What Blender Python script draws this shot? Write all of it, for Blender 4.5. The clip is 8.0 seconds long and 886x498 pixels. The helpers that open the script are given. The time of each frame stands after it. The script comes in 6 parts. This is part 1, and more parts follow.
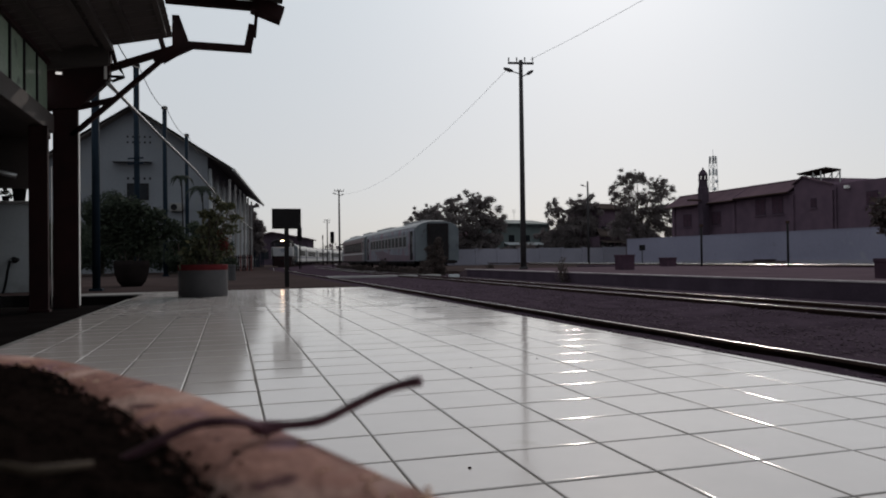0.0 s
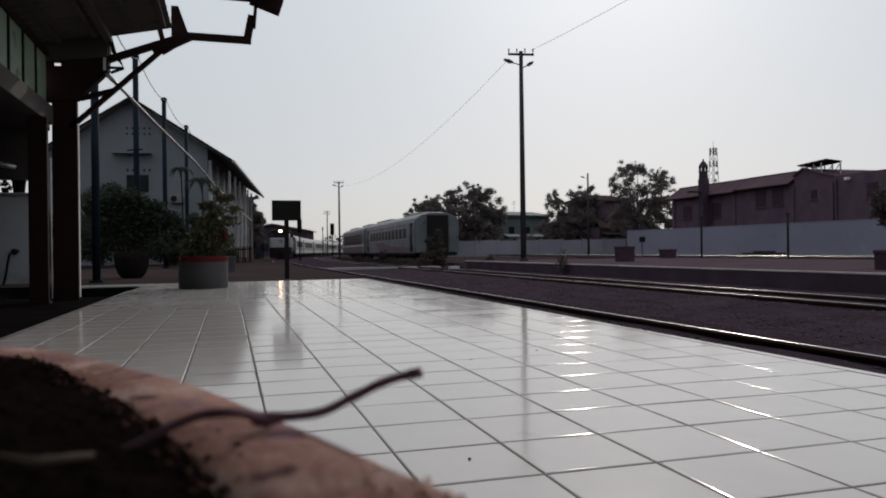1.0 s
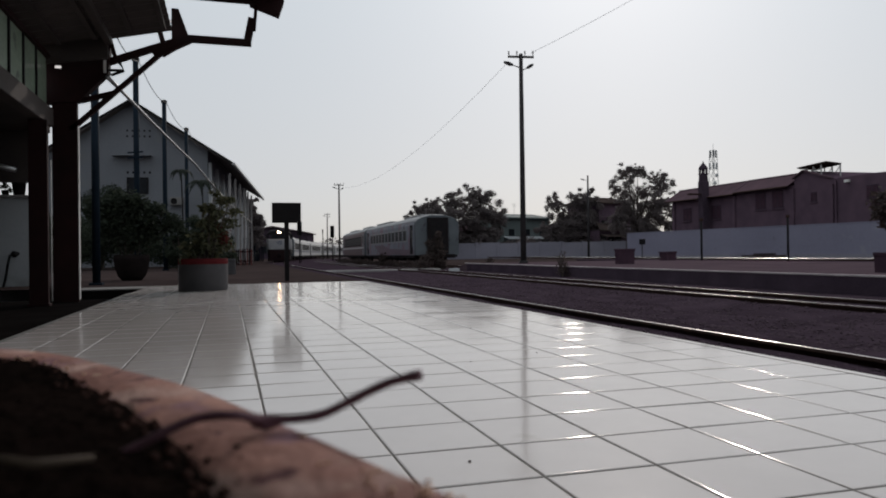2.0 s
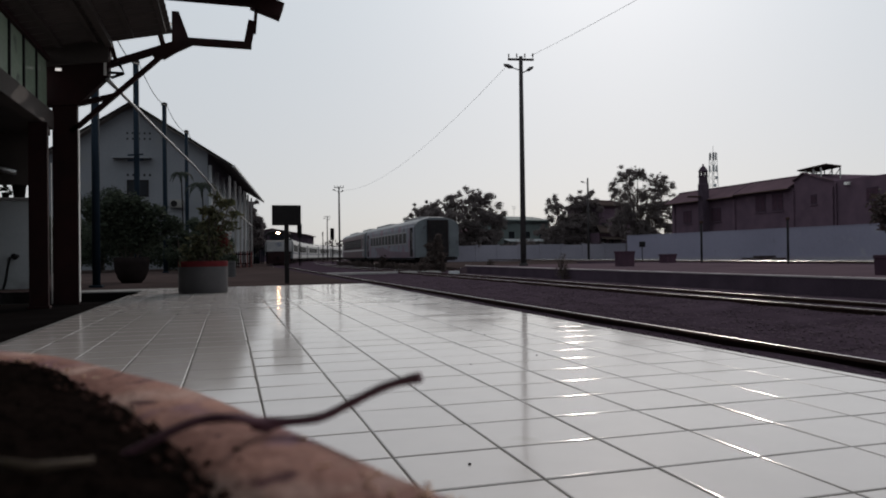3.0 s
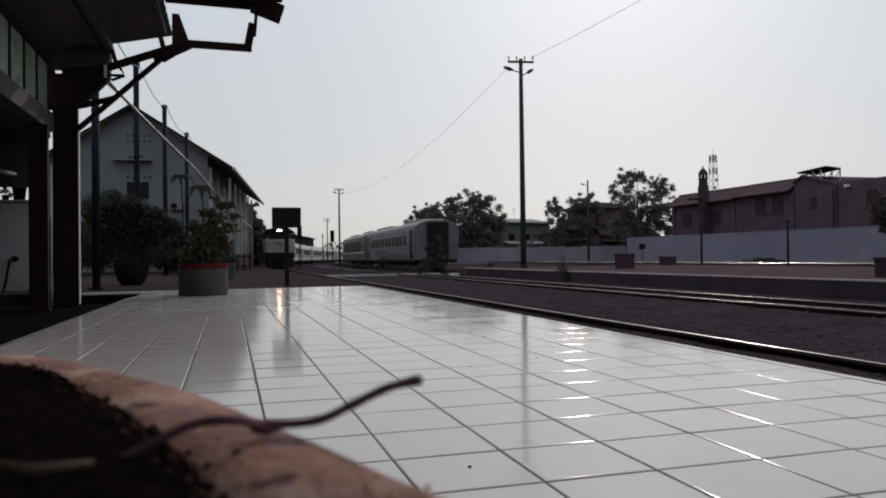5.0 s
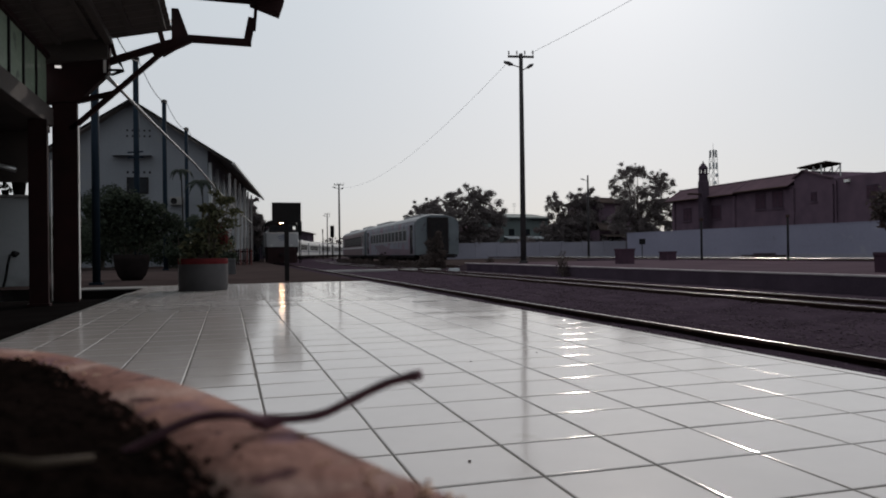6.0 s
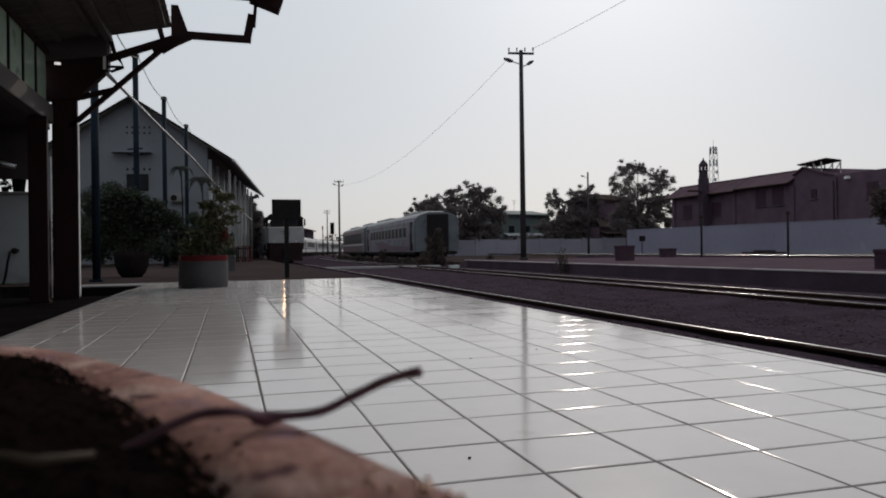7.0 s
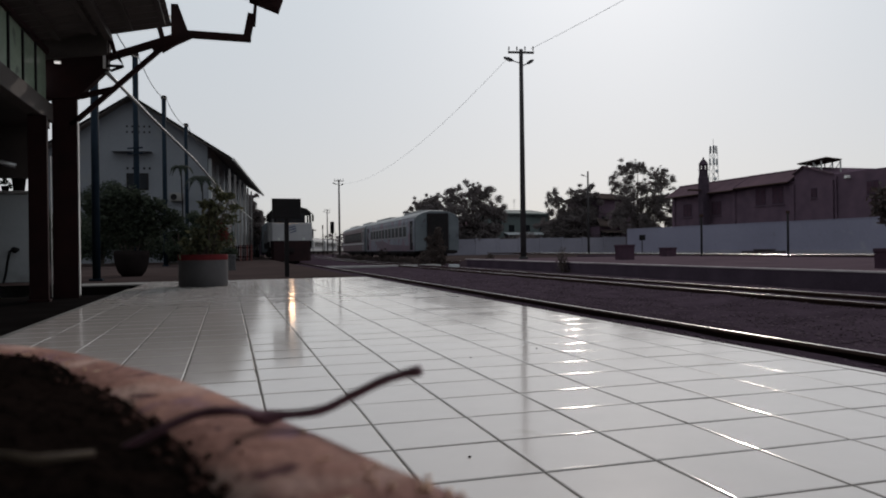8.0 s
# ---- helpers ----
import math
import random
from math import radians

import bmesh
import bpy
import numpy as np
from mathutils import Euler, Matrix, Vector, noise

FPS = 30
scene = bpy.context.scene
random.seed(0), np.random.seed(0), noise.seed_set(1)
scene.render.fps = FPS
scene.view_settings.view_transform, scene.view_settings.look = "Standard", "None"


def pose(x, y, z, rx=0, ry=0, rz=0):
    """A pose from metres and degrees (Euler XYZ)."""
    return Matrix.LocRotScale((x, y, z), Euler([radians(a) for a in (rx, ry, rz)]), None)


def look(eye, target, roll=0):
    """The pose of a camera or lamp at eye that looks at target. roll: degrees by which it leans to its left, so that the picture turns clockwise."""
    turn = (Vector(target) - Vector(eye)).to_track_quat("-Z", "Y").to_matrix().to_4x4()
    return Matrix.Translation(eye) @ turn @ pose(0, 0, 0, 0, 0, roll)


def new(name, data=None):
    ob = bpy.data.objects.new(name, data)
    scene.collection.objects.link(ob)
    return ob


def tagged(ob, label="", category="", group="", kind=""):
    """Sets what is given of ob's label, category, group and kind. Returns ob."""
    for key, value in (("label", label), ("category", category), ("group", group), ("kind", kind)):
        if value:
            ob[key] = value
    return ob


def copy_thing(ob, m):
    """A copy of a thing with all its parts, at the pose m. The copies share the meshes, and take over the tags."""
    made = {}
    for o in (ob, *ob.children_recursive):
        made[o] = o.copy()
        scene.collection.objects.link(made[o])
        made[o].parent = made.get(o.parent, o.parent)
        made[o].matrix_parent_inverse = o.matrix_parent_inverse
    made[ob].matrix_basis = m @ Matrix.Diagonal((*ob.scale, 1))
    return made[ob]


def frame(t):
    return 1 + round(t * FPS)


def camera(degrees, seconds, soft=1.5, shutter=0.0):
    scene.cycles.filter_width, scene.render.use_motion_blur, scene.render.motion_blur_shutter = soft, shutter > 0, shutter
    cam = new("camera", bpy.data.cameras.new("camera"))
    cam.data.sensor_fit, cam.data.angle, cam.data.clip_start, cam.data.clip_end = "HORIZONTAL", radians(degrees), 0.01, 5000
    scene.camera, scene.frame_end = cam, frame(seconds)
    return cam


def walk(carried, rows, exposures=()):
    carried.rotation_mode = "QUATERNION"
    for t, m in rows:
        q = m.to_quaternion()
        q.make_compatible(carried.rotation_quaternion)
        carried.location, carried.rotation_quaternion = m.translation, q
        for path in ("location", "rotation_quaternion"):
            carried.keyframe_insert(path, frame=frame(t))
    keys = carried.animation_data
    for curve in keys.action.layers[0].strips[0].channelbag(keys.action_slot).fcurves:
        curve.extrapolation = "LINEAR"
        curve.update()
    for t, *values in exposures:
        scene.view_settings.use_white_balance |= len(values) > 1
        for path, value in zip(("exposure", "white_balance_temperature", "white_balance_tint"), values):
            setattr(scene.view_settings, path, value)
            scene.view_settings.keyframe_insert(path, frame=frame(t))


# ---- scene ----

# The world: y runs along the tracks away from the camera, x to the right, z = 0 is the tiled platform.

# ---- camera ----
cam = camera(62.2, 8.0, soft=1.9)
cam.data.dof.use_dof = True
cam.data.dof.focus_distance = 14.0
cam.data.dof.aperture_fstop = 31.0
TILTS = [(0.0, 0.77), (0.1, 0.77), (0.2, 0.767), (0.3, 0.756), (0.4, 0.435), (0.5, 0.775), (0.6, 0.267), (0.7, 0.217), (0.8, 0.356),
         (0.9, 0.158), (1.0, 0.125), (1.1, 0.839), (1.2, 0.039), (1.3, 0.267), (1.4, 0.587), (1.5, 0.432), (1.6, 0.367), (1.7, 0.30),
         (2.8, 0.345), (2.9, 0.225), (3.0, 0.5), (3.1, 0.318), (3.2, 0.419), (3.3, 0.386), (3.4, 0.345), (3.5, 0.5), (3.6, 0.345),
         (3.7, 0.345), (3.8, 0.435), (3.9, 0.435), (4.0, 0.366), (4.1, 0.389), (4.2, 0.591), (4.3, 0.656), (4.4, 0.734), (4.5, 0.77),
         (4.7, 0.77), (5.8, 0.264), (6.0, 0.295), (6.2, 0.315), (6.4, 0.421), (6.5, 0.19), (6.6, 0.26), (6.7, 0.316), (6.9, 0.29),
         (7.0, 0.055), (7.2, 0.0), (7.5, -0.01), (7.7, -0.03), (8.0, -0.015)]
EXPOSURE = -1.39
walk(cam, [(t, pose(0, 0, 0.53, 90 + tilt, 0.73, -16.27)) for t, tilt in TILTS],
     exposures=[(0.0, EXPOSURE, 6700, 15.5), (8.0, EXPOSURE, 6700, 15.5)])

# ---- light ----
SUN_AZIMUTH, SUN_HEIGHT = 30.2, 28.9          # degrees to the right of y, and above the horizon
world = bpy.data.worlds.new("sky")
scene.world = world
world.use_nodes = True
wn = world.node_tree.nodes
sky = wn.new("ShaderNodeTexSky")
sky.sky_type = "NISHITA"
sky.sun_disc = False
sky.sun_elevation = radians(SUN_HEIGHT)
sky.sun_rotation = radians(SUN_AZIMUTH)
sky.air_density, sky.dust_density, sky.ozone_density = 0.7, 2.2, 4.0
wn["Background"].inputs["Strength"].default_value = 0.03
world.node_tree.links.new(sky.outputs["Color"], wn["Background"].inputs["Color"])
haze = wn.new("ShaderNodeBackground")              # even white haze over the whole sky
where = wn.new("ShaderNodeTexCoord")
upward = wn.new("ShaderNodeSeparateXYZ")
height = wn.new("ShaderNodeMapRange")
height.inputs["From Max"].default_value = 0.34
tone = wn.new("ShaderNodeMix")                     # greyer at the horizon, bluer above
tone.data_type = "RGBA"
tone.inputs["A"].default_value = (0.855, 0.905, 0.890, 1)
tone.inputs["B"].default_value = (0.885, 1.015, 1.058, 1)
world.node_tree.links.new(where.outputs["Generated"], upward.inputs[0])
world.node_tree.links.new(upward.outputs["Z"], height.inputs["Value"])
world.node_tree.links.new(height.outputs["Result"], tone.inputs["Factor"])
world.node_tree.links.new(tone.outputs["Result"], haze.inputs["Color"])
haze.inputs["Strength"].default_value = 1.54
both = wn.new("ShaderNodeAddShader")
world.node_tree.links.new(wn["Background"].outputs[0], both.inputs[0])
world.node_tree.links.new(haze.outputs[0], both.inputs[1])
world.node_tree.links.new(both.outputs[0], wn["World Output"].inputs["Surface"])
sun_data = bpy.data.lights.new("sun", "SUN")
sun_data.energy, sun_data.angle, sun_data.color = 2.1, radians(0.6), (1.0, 0.93, 0.84)
sun = new("sun", sun_data)
az, el = radians(SUN_AZIMUTH), radians(SUN_HEIGHT)
sun.matrix_world = look((0, 0, 0), (-math.sin(az) * math.cos(el), -math.cos(az) * math.cos(el), -math.sin(el)))


# ---- materials ----
def surface(name, light, dark, scale=3.0, fine=40.0, rough=0.7, metal=0.0, bump=0.2, depth=0.01, vary=0.0, spec=0.5, stain=None, placed=False):
    """A worn surface: a broad and a fine grain between two colours, with relief; vary: from piece to piece;
    placed: the grain runs on across the pieces of a whole instead of starting anew on each."""
    m = bpy.data.materials.new(name)
    m.use_nodes = True
    nt = m.node_tree
    bsdf = nt.nodes["Principled BSDF"]
    coord = nt.nodes.new("ShaderNodeNewGeometry" if placed else "ShaderNodeTexCoord")
    where_from = coord.outputs["Position" if placed else "Object"]
    broad = nt.nodes.new("ShaderNodeTexNoise")
    broad.inputs["Scale"].default_value, broad.inputs["Detail"].default_value = scale, 5
    grain = nt.nodes.new("ShaderNodeTexNoise")
    grain.inputs["Scale"].default_value, grain.inputs["Detail"].default_value = fine, 4
    for n in (broad, grain):
        nt.links.new(where_from, n.inputs["Vector"])
    add = nt.nodes.new("ShaderNodeMath")
    add.operation = "MULTIPLY_ADD"
    nt.links.new(grain.outputs["Fac"], add.inputs[0])
    add.inputs[1].default_value = 0.5
    nt.links.new(broad.outputs["Fac"], add.inputs[2])
    ramp = nt.nodes.new("ShaderNodeMapRange")
    ramp.inputs["From Min"].default_value, ramp.inputs["From Max"].default_value = 0.45, 1.05
    nt.links.new(add.outputs[0], ramp.inputs["Value"])
    fac = ramp.outputs["Result"]
    if vary:
        info = nt.nodes.new("ShaderNodeObjectInfo")
        shift = nt.nodes.new("ShaderNodeMath")
        shift.operation = "MULTIPLY_ADD"
        shift.use_clamp = True
        nt.links.new(info.outputs["Random"], shift.inputs[0])
        shift.inputs[1].default_value = vary
        nt.links.new(fac, shift.inputs[2])
        fac = shift.outputs[0]
    mix = nt.nodes.new("ShaderNodeMix")
    mix.data_type = "RGBA"
    mix.inputs["A"].default_value, mix.inputs["B"].default_value = (*dark, 1), (*light, 1)
    nt.links.new(fac, mix.inputs["Factor"])
    colour = mix.outputs["Result"]
    if stain and not isinstance(stain[0][0], tuple):
        stain = (stain,)
    for stain in stain or ():
        blot = nt.nodes.new("ShaderNodeTexNoise")
        blot.inputs["Scale"].default_value, blot.inputs["Detail"].default_value = stain[1], 6
        nt.links.new(where_from, blot.inputs["Vector"])
        edge = nt.nodes.new("ShaderNodeMapRange")
        edge.inputs["From Min"].default_value, edge.inputs["From Max"].default_value = stain[2], stain[2] + 0.1
        nt.links.new(blot.outputs["Fac"], edge.inputs["Value"])
        over = nt.nodes.new("ShaderNodeMix")
        over.data_type = "RGBA"
        nt.links.new(edge.outputs["Result"], over.inputs["Factor"])
        nt.links.new(colour, over.inputs["A"])
        over.inputs["B"].default_value = (*stain[0], 1)
        colour = over.outputs["Result"]
    nt.links.new(colour, bsdf.inputs["Base Color"])
    rr = nt.nodes.new("ShaderNodeMapRange")
    rr.inputs["To Min"].default_value, rr.inputs["To Max"].default_value = rough * 0.8, min(1.0, rough * 1.2)
    nt.links.new(grain.outputs["Fac"], rr.inputs["Value"])
    nt.links.new(rr.outputs["Result"], bsdf.inputs["Roughness"])
    bsdf.inputs["Metallic"].default_value = metal
    bsdf.inputs["Specular IOR Level"].default_value = spec
    if bump:
        b = nt.nodes.new("ShaderNodeBump")
        b.inputs["Strength"].default_value, b.inputs["Distance"].default_value = bump, depth
        nt.links.new(add.outputs[0], b.inputs["Height"])
        nt.links.new(b.outputs["Normal"], bsdf.inputs["Normal"])
    return m


def glowing(name, colour, strength):
    m = bpy.data.materials.new(name)
    m.use_nodes = True
    bsdf = m.node_tree.nodes["Principled BSDF"]
    bsdf.inputs["Base Color"].default_value = (0.8, 0.8, 0.8, 1)
    bsdf.inputs["Emission Color"].default_value = (*colour, 1)
    bsdf.inputs["Emission Strength"].default_value = strength
    return m


def leafage(name, light, dark):
    """Leaves: two greens, from leaf to leaf, slightly glossy, with light coming through."""
    m = bpy.data.materials.new(name)
    m.use_nodes = True
    nt = m.node_tree
    bsdf = nt.nodes["Principled BSDF"]
    geo = nt.nodes.new("ShaderNodeNewGeometry")
    mix = nt.nodes.new("ShaderNodeMix")
    mix.data_type = "RGBA"
    mix.inputs["A"].default_value, mix.inputs["B"].default_value = (*dark, 1), (*light, 1)
    nt.links.new(geo.outputs["Random Per Island"], mix.inputs["Factor"])
    nt.links.new(mix.outputs["Result"], bsdf.inputs["Base Color"])
    bsdf.inputs["Roughness"].default_value = 0.75
    bsdf.inputs["Specular IOR Level"].default_value = 0.2
    thin = nt.nodes.new("ShaderNodeBsdfTranslucent")
    nt.links.new(mix.outputs["Result"], thin.inputs["Color"])
    both = nt.nodes.new("ShaderNodeMixShader")
    both.inputs[0].default_value = 0.25
    nt.links.new(bsdf.outputs[0], both.inputs[1])
    nt.links.new(thin.outputs[0], both.inputs[2])
    nt.links.new(both.outputs[0], nt.nodes["Material Output"].inputs["Surface"])
    return m


TILE = surface("glazed tile", (0.725, 0.66, 0.635), (0.655, 0.594, 0.57), 1.1, 9.0, 0.105, bump=0.03, depth=0.004, vary=0.35, placed=True,
               stain=(((0.50, 0.43, 0.36), 1.6, 0.66), ((0.36, 0.29, 0.23), 7.0, 0.72)))
TILE.node_tree.nodes["Principled BSDF"].inputs["IOR"].default_value = 1.62
GROUT = surface("grout", (0.16, 0.15, 0.14), (0.07, 0.065, 0.06), 4, 60, 0.9)
CONCRETE = surface("concrete", (0.21, 0.20, 0.195), (0.12, 0.115, 0.11), 1.5, 30, 0.85, stain=((0.09, 0.085, 0.08), 1.2, 0.58))
# much darker than ordinary asphalt; also covers the platform and step faces
BLACKTOP = surface("near black asphalt", (0.016, 0.014, 0.014), (0.008, 0.007, 0.007), 1.5, 30, 0.95, spec=0.0)
EARTH = surface("trodden earth", (0.066, 0.048, 0.046), (0.034, 0.026, 0.026), 0.5, 14, 0.95, depth=0.03, bump=0.5, spec=0.0)
BALLAST = surface("ballast", (0.068, 0.048, 0.063), (0.034, 0.024, 0.032), 2.0, 22, 0.95, depth=0.05, bump=0.7, spec=0.0)
STONE = surface("ballast stone", (0.125, 0.090, 0.108), (0.048, 0.034, 0.042), 6, 40, 0.9, spec=0.0)
RAIL = surface("rolled rail steel", (0.60, 0.56, 0.56), (0.46, 0.43, 0.43), 3, 80, 0.21, metal=1.0, bump=0.03)
RUST = surface("rusty steel", (0.055, 0.032, 0.026), (0.026, 0.017, 0.016), 6, 70, 0.9, bump=0.2, spec=0.05)
SLEEPER = surface("weathered sleeper", (0.12, 0.105, 0.095), (0.06, 0.052, 0.048), 5, 50, 0.9, vary=0.3)
PAVING = surface("island paving", (0.112, 0.078, 0.090), (0.066, 0.047, 0.057), 0.6, 18, 0.9, depth=0.01, spec=0.0)
# one dark mauve tone for the island's face, the chimney and far walls
FACE = surface("dark mauve masonry", (0.072, 0.052, 0.070), (0.042, 0.031, 0.042), 1.5, 30, 0.95, spec=0.0)
KERB = surface("kerb concrete", (0.31, 0.295, 0.295), (0.20, 0.19, 0.19), 2, 40, 0.8)
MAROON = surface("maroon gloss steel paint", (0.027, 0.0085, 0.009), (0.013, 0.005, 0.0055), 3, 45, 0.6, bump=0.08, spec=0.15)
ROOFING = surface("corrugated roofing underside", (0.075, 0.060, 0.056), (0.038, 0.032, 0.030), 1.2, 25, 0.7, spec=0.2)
CLERE = surface("milky green glazing", (0.32, 0.40, 0.31), (0.18, 0.235, 0.18), 1.2, 16, 0.25, bump=0.02, stain=((0.12, 0.14, 0.12), 2.0, 0.6))
BLUE = surface("blue post paint", (0.012, 0.020, 0.031), (0.007, 0.012, 0.019), 3, 40, 0.7, bump=0.05, spec=0.05)
BLACK = surface("black paint", (0.016, 0.014, 0.015), (0.009, 0.008, 0.009), 5, 60, 0.7, bump=0.05, spec=0.1)
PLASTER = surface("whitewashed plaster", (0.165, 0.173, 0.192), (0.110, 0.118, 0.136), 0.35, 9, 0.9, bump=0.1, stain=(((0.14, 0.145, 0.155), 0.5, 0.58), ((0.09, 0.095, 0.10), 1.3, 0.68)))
TILEROOF = surface("clay roof tile", (0.125, 0.080, 0.095), (0.082, 0.056, 0.068), 0.6, 10, 0.9, spec=0.0)
GREYROOF = surface("weathered grey roof sheet", (0.19, 0.17, 0.16), (0.11, 0.10, 0.095), 0.5, 9, 0.9, spec=0.1)
DARKROOF = surface("dark weathered roof", (0.075, 0.055, 0.05), (0.035, 0.028, 0.027), 0.5, 9, 0.9, spec=0.0)
WALLPAINT = surface("pale blue limewash", (0.215, 0.21, 0.28), (0.155, 0.15, 0.21), 0.2, 5, 0.9, bump=0.1, stain=(((0.25, 0.25, 0.28), 0.35, 0.62), ((0.12, 0.11, 0.15), 0.9, 0.66)))
EDGING = surface("worn kerb edging", (0.46, 0.40, 0.41), (0.22, 0.18, 0.19), 1.1, 30, 0.85, vary=0.4)
FARWIRE = surface("weathered aluminium wire", (0.80, 0.80, 0.82), (0.72, 0.72, 0.74), 5, 60, 0.6, bump=0.0)
TIMBER = surface("old creosoted timber", (0.045, 0.034, 0.035), (0.022, 0.018, 0.019), 4, 40, 0.9, vary=0.3, spec=0.0)
PILOT = surface("dark red buffer paint", (0.027, 0.012, 0.013), (0.014, 0.008, 0.009), 2, 25, 0.7, spec=0.1)
BLOSSOM = leafage("red bracts", (0.16, 0.035, 0.03), (0.08, 0.022, 0.02))
DULLWALL = surface("dirty limewash", (0.24, 0.23, 0.28), (0.16, 0.155, 0.195), 0.2, 5, 0.9, bump=0.1)
BRICKRED = surface("old red brickwork", (0.122, 0.080, 0.106), (0.076, 0.053, 0.072), 0.8, 12, 0.9, spec=0.0)
GREENWALL = surface("green house paint", (0.125, 0.155, 0.155), (0.088, 0.108, 0.108), 0.6, 8, 0.85)
COACHPAINT = surface("grey blue coach paint", (0.215, 0.23, 0.275), (0.125, 0.13, 0.165), 0.8, 14, 0.5, bump=0.03, stain=(((0.185, 0.115, 0.155), 0.7, 0.50), ((0.075, 0.065, 0.085), 1.8, 0.60)), spec=0.15)
COACHEND = surface("grimy coach end paint", (0.135, 0.152, 0.165), (0.080, 0.088, 0.100), 1.2, 18, 0.6, bump=0.03, stain=((0.06, 0.055, 0.065), 1.6, 0.60), spec=0.1)
COACHROOF = surface("dull aluminium roof", (0.30, 0.30, 0.31), (0.19, 0.19, 0.20), 0.7, 16, 0.6, metal=0.2, bump=0.05)
WHITECOACH = surface("white coach paint", (0.47, 0.46, 0.465), (0.36, 0.355, 0.36), 0.6, 12, 0.35, bump=0.03)
REDCOACH = surface("faded maroon coach paint", (0.125, 0.075, 0.085), (0.072, 0.046, 0.054), 0.8, 14, 0.5, bump=0.03, spec=0.15)
WAVE = surface("faded purple livery paint", (0.165, 0.105, 0.14), (0.105, 0.072, 0.098), 0.8, 14, 0.5, bump=0.03, spec=0.15)
STRIPE = surface("blue stripe paint", (0.08, 0.09, 0.15), (0.05, 0.06, 0.10), 1, 14, 0.4, bump=0.02)
LOCOWHITE = surface("locomotive cream paint", (0.32, 0.315, 0.325), (0.235, 0.23, 0.24), 1.2, 14, 0.5, bump=0.03, stain=((0.22, 0.2, 0.2), 1.5, 0.64))
UNDERFRAME = surface("greasy underframe", (0.020, 0.016, 0.017), (0.010, 0.008, 0.009), 2, 25, 0.8, spec=0.08)
GLASS = surface("dark tinted window", (0.02, 0.022, 0.026), (0.014, 0.015, 0.018), 2, 30, 0.4, bump=0.0, spec=0.03)
REDRIM = surface("red rim paint", (0.12, 0.018, 0.020), (0.07, 0.012, 0.014), 5, 50, 0.8, spec=0.05)
FADEDRED = surface("bleached red paint", (0.14, 0.055, 0.05), (0.08, 0.03, 0.03), 5, 50, 0.8, spec=0.05)
POTGREY = surface("grey pot concrete", (0.066, 0.062, 0.066), (0.033, 0.032, 0.035), 3, 45, 0.85, bump=0.3)
CLAYPOT = surface("dark clay pot", (0.022, 0.017, 0.017), (0.011, 0.009, 0.009), 3, 40, 0.9, spec=0.0)
PURPLEPOT = surface("faded purple pot", (0.070, 0.038, 0.054), (0.040, 0.024, 0.035), 3, 30, 0.85, spec=0.05)
RIM = surface("worn red oxide rim", (0.47, 0.25, 0.20), (0.19, 0.084, 0.072), 30, 300, 0.8, bump=0.8, depth=0.002, spec=0.15,
              stain=(((0.52, 0.34, 0.29), 34.0, 0.55), ((0.27, 0.145, 0.17), 70.0, 0.56), ((0.11, 0.045, 0.05), 120.0, 0.60), ((0.70, 0.54, 0.38), 190.0, 0.65), ((0.08, 0.035, 0.04), 260.0, 0.66)))
GRIT = surface("golden cement grit", (0.80, 0.54, 0.38), (0.42, 0.20, 0.13), 300, 900, 0.7, bump=0.3, depth=0.0005)
CLOD = surface("reddish soil clod", (0.075, 0.040, 0.034), (0.020, 0.012, 0.010), 90, 500, 0.95, spec=0.0)
WHITEWASH = surface("pale whitewash", (0.46, 0.48, 0.50), (0.35, 0.37, 0.39), 0.8, 14, 0.9, bump=0.1, stain=((0.30, 0.31, 0.32), 1.1, 0.60))
PALMLEAF = leafage("palm fronds", (0.022, 0.028, 0.020), (0.010, 0.014, 0.011))
WORNRAIL = surface("polished worn rail head", (0.60, 0.58, 0.56), (0.48, 0.46, 0.45), 3, 80, 0.19, metal=1.0, bump=0.0)
SOIL = surface("dark potting soil", (0.012, 0.008, 0.007), (0.0045, 0.0035, 0.003), 30, 190, 1.0, bump=0.9, depth=0.008, spec=0.0)
TWIG = surface("dry twig bark", (0.165, 0.072, 0.092), (0.068, 0.032, 0.044), 40, 300, 0.8, bump=0.5, depth=0.0006)
STRAW = surface("dry straw", (0.062, 0.040, 0.025), (0.034, 0.022, 0.014), 50, 300, 0.8)
BARK = surface("bark", (0.075, 0.055, 0.045), (0.035, 0.027, 0.022), 4, 40, 0.95, bump=0.6, depth=0.02)
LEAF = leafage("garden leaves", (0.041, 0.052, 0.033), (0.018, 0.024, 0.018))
OLIVELEAF = leafage("olive leaves", (0.125, 0.122, 0.068), (0.048, 0.054, 0.034))
DRYLEAF = leafage("dry leaves", (0.088, 0.062, 0.056), (0.042, 0.035, 0.033))
# lightened and greyed: the haze over the far trees is put into this colour
HAZYLEAF = leafage("hazed tree leaves", (0.185, 0.155, 0.155), (0.105, 0.090, 0.092))
STEEL = surface("galvanised steel", (0.40, 0.40, 0.40), (0.28, 0.28, 0.28), 5, 60, 0.4, metal=0.8, bump=0.05)
POLE = surface("dark painted pole", (0.05, 0.045, 0.048), (0.025, 0.023, 0.025), 3, 40, 0.7, spec=0.1)
CABLE = surface("grey cable sheath", (0.05, 0.05, 0.055), (0.03, 0.03, 0.033), 5, 60, 0.6, bump=0.0)
WHITE = surface("white pipe paint", (0.78, 0.76, 0.74), (0.6, 0.58, 0.56), 5, 60, 0.6, bump=0.05)
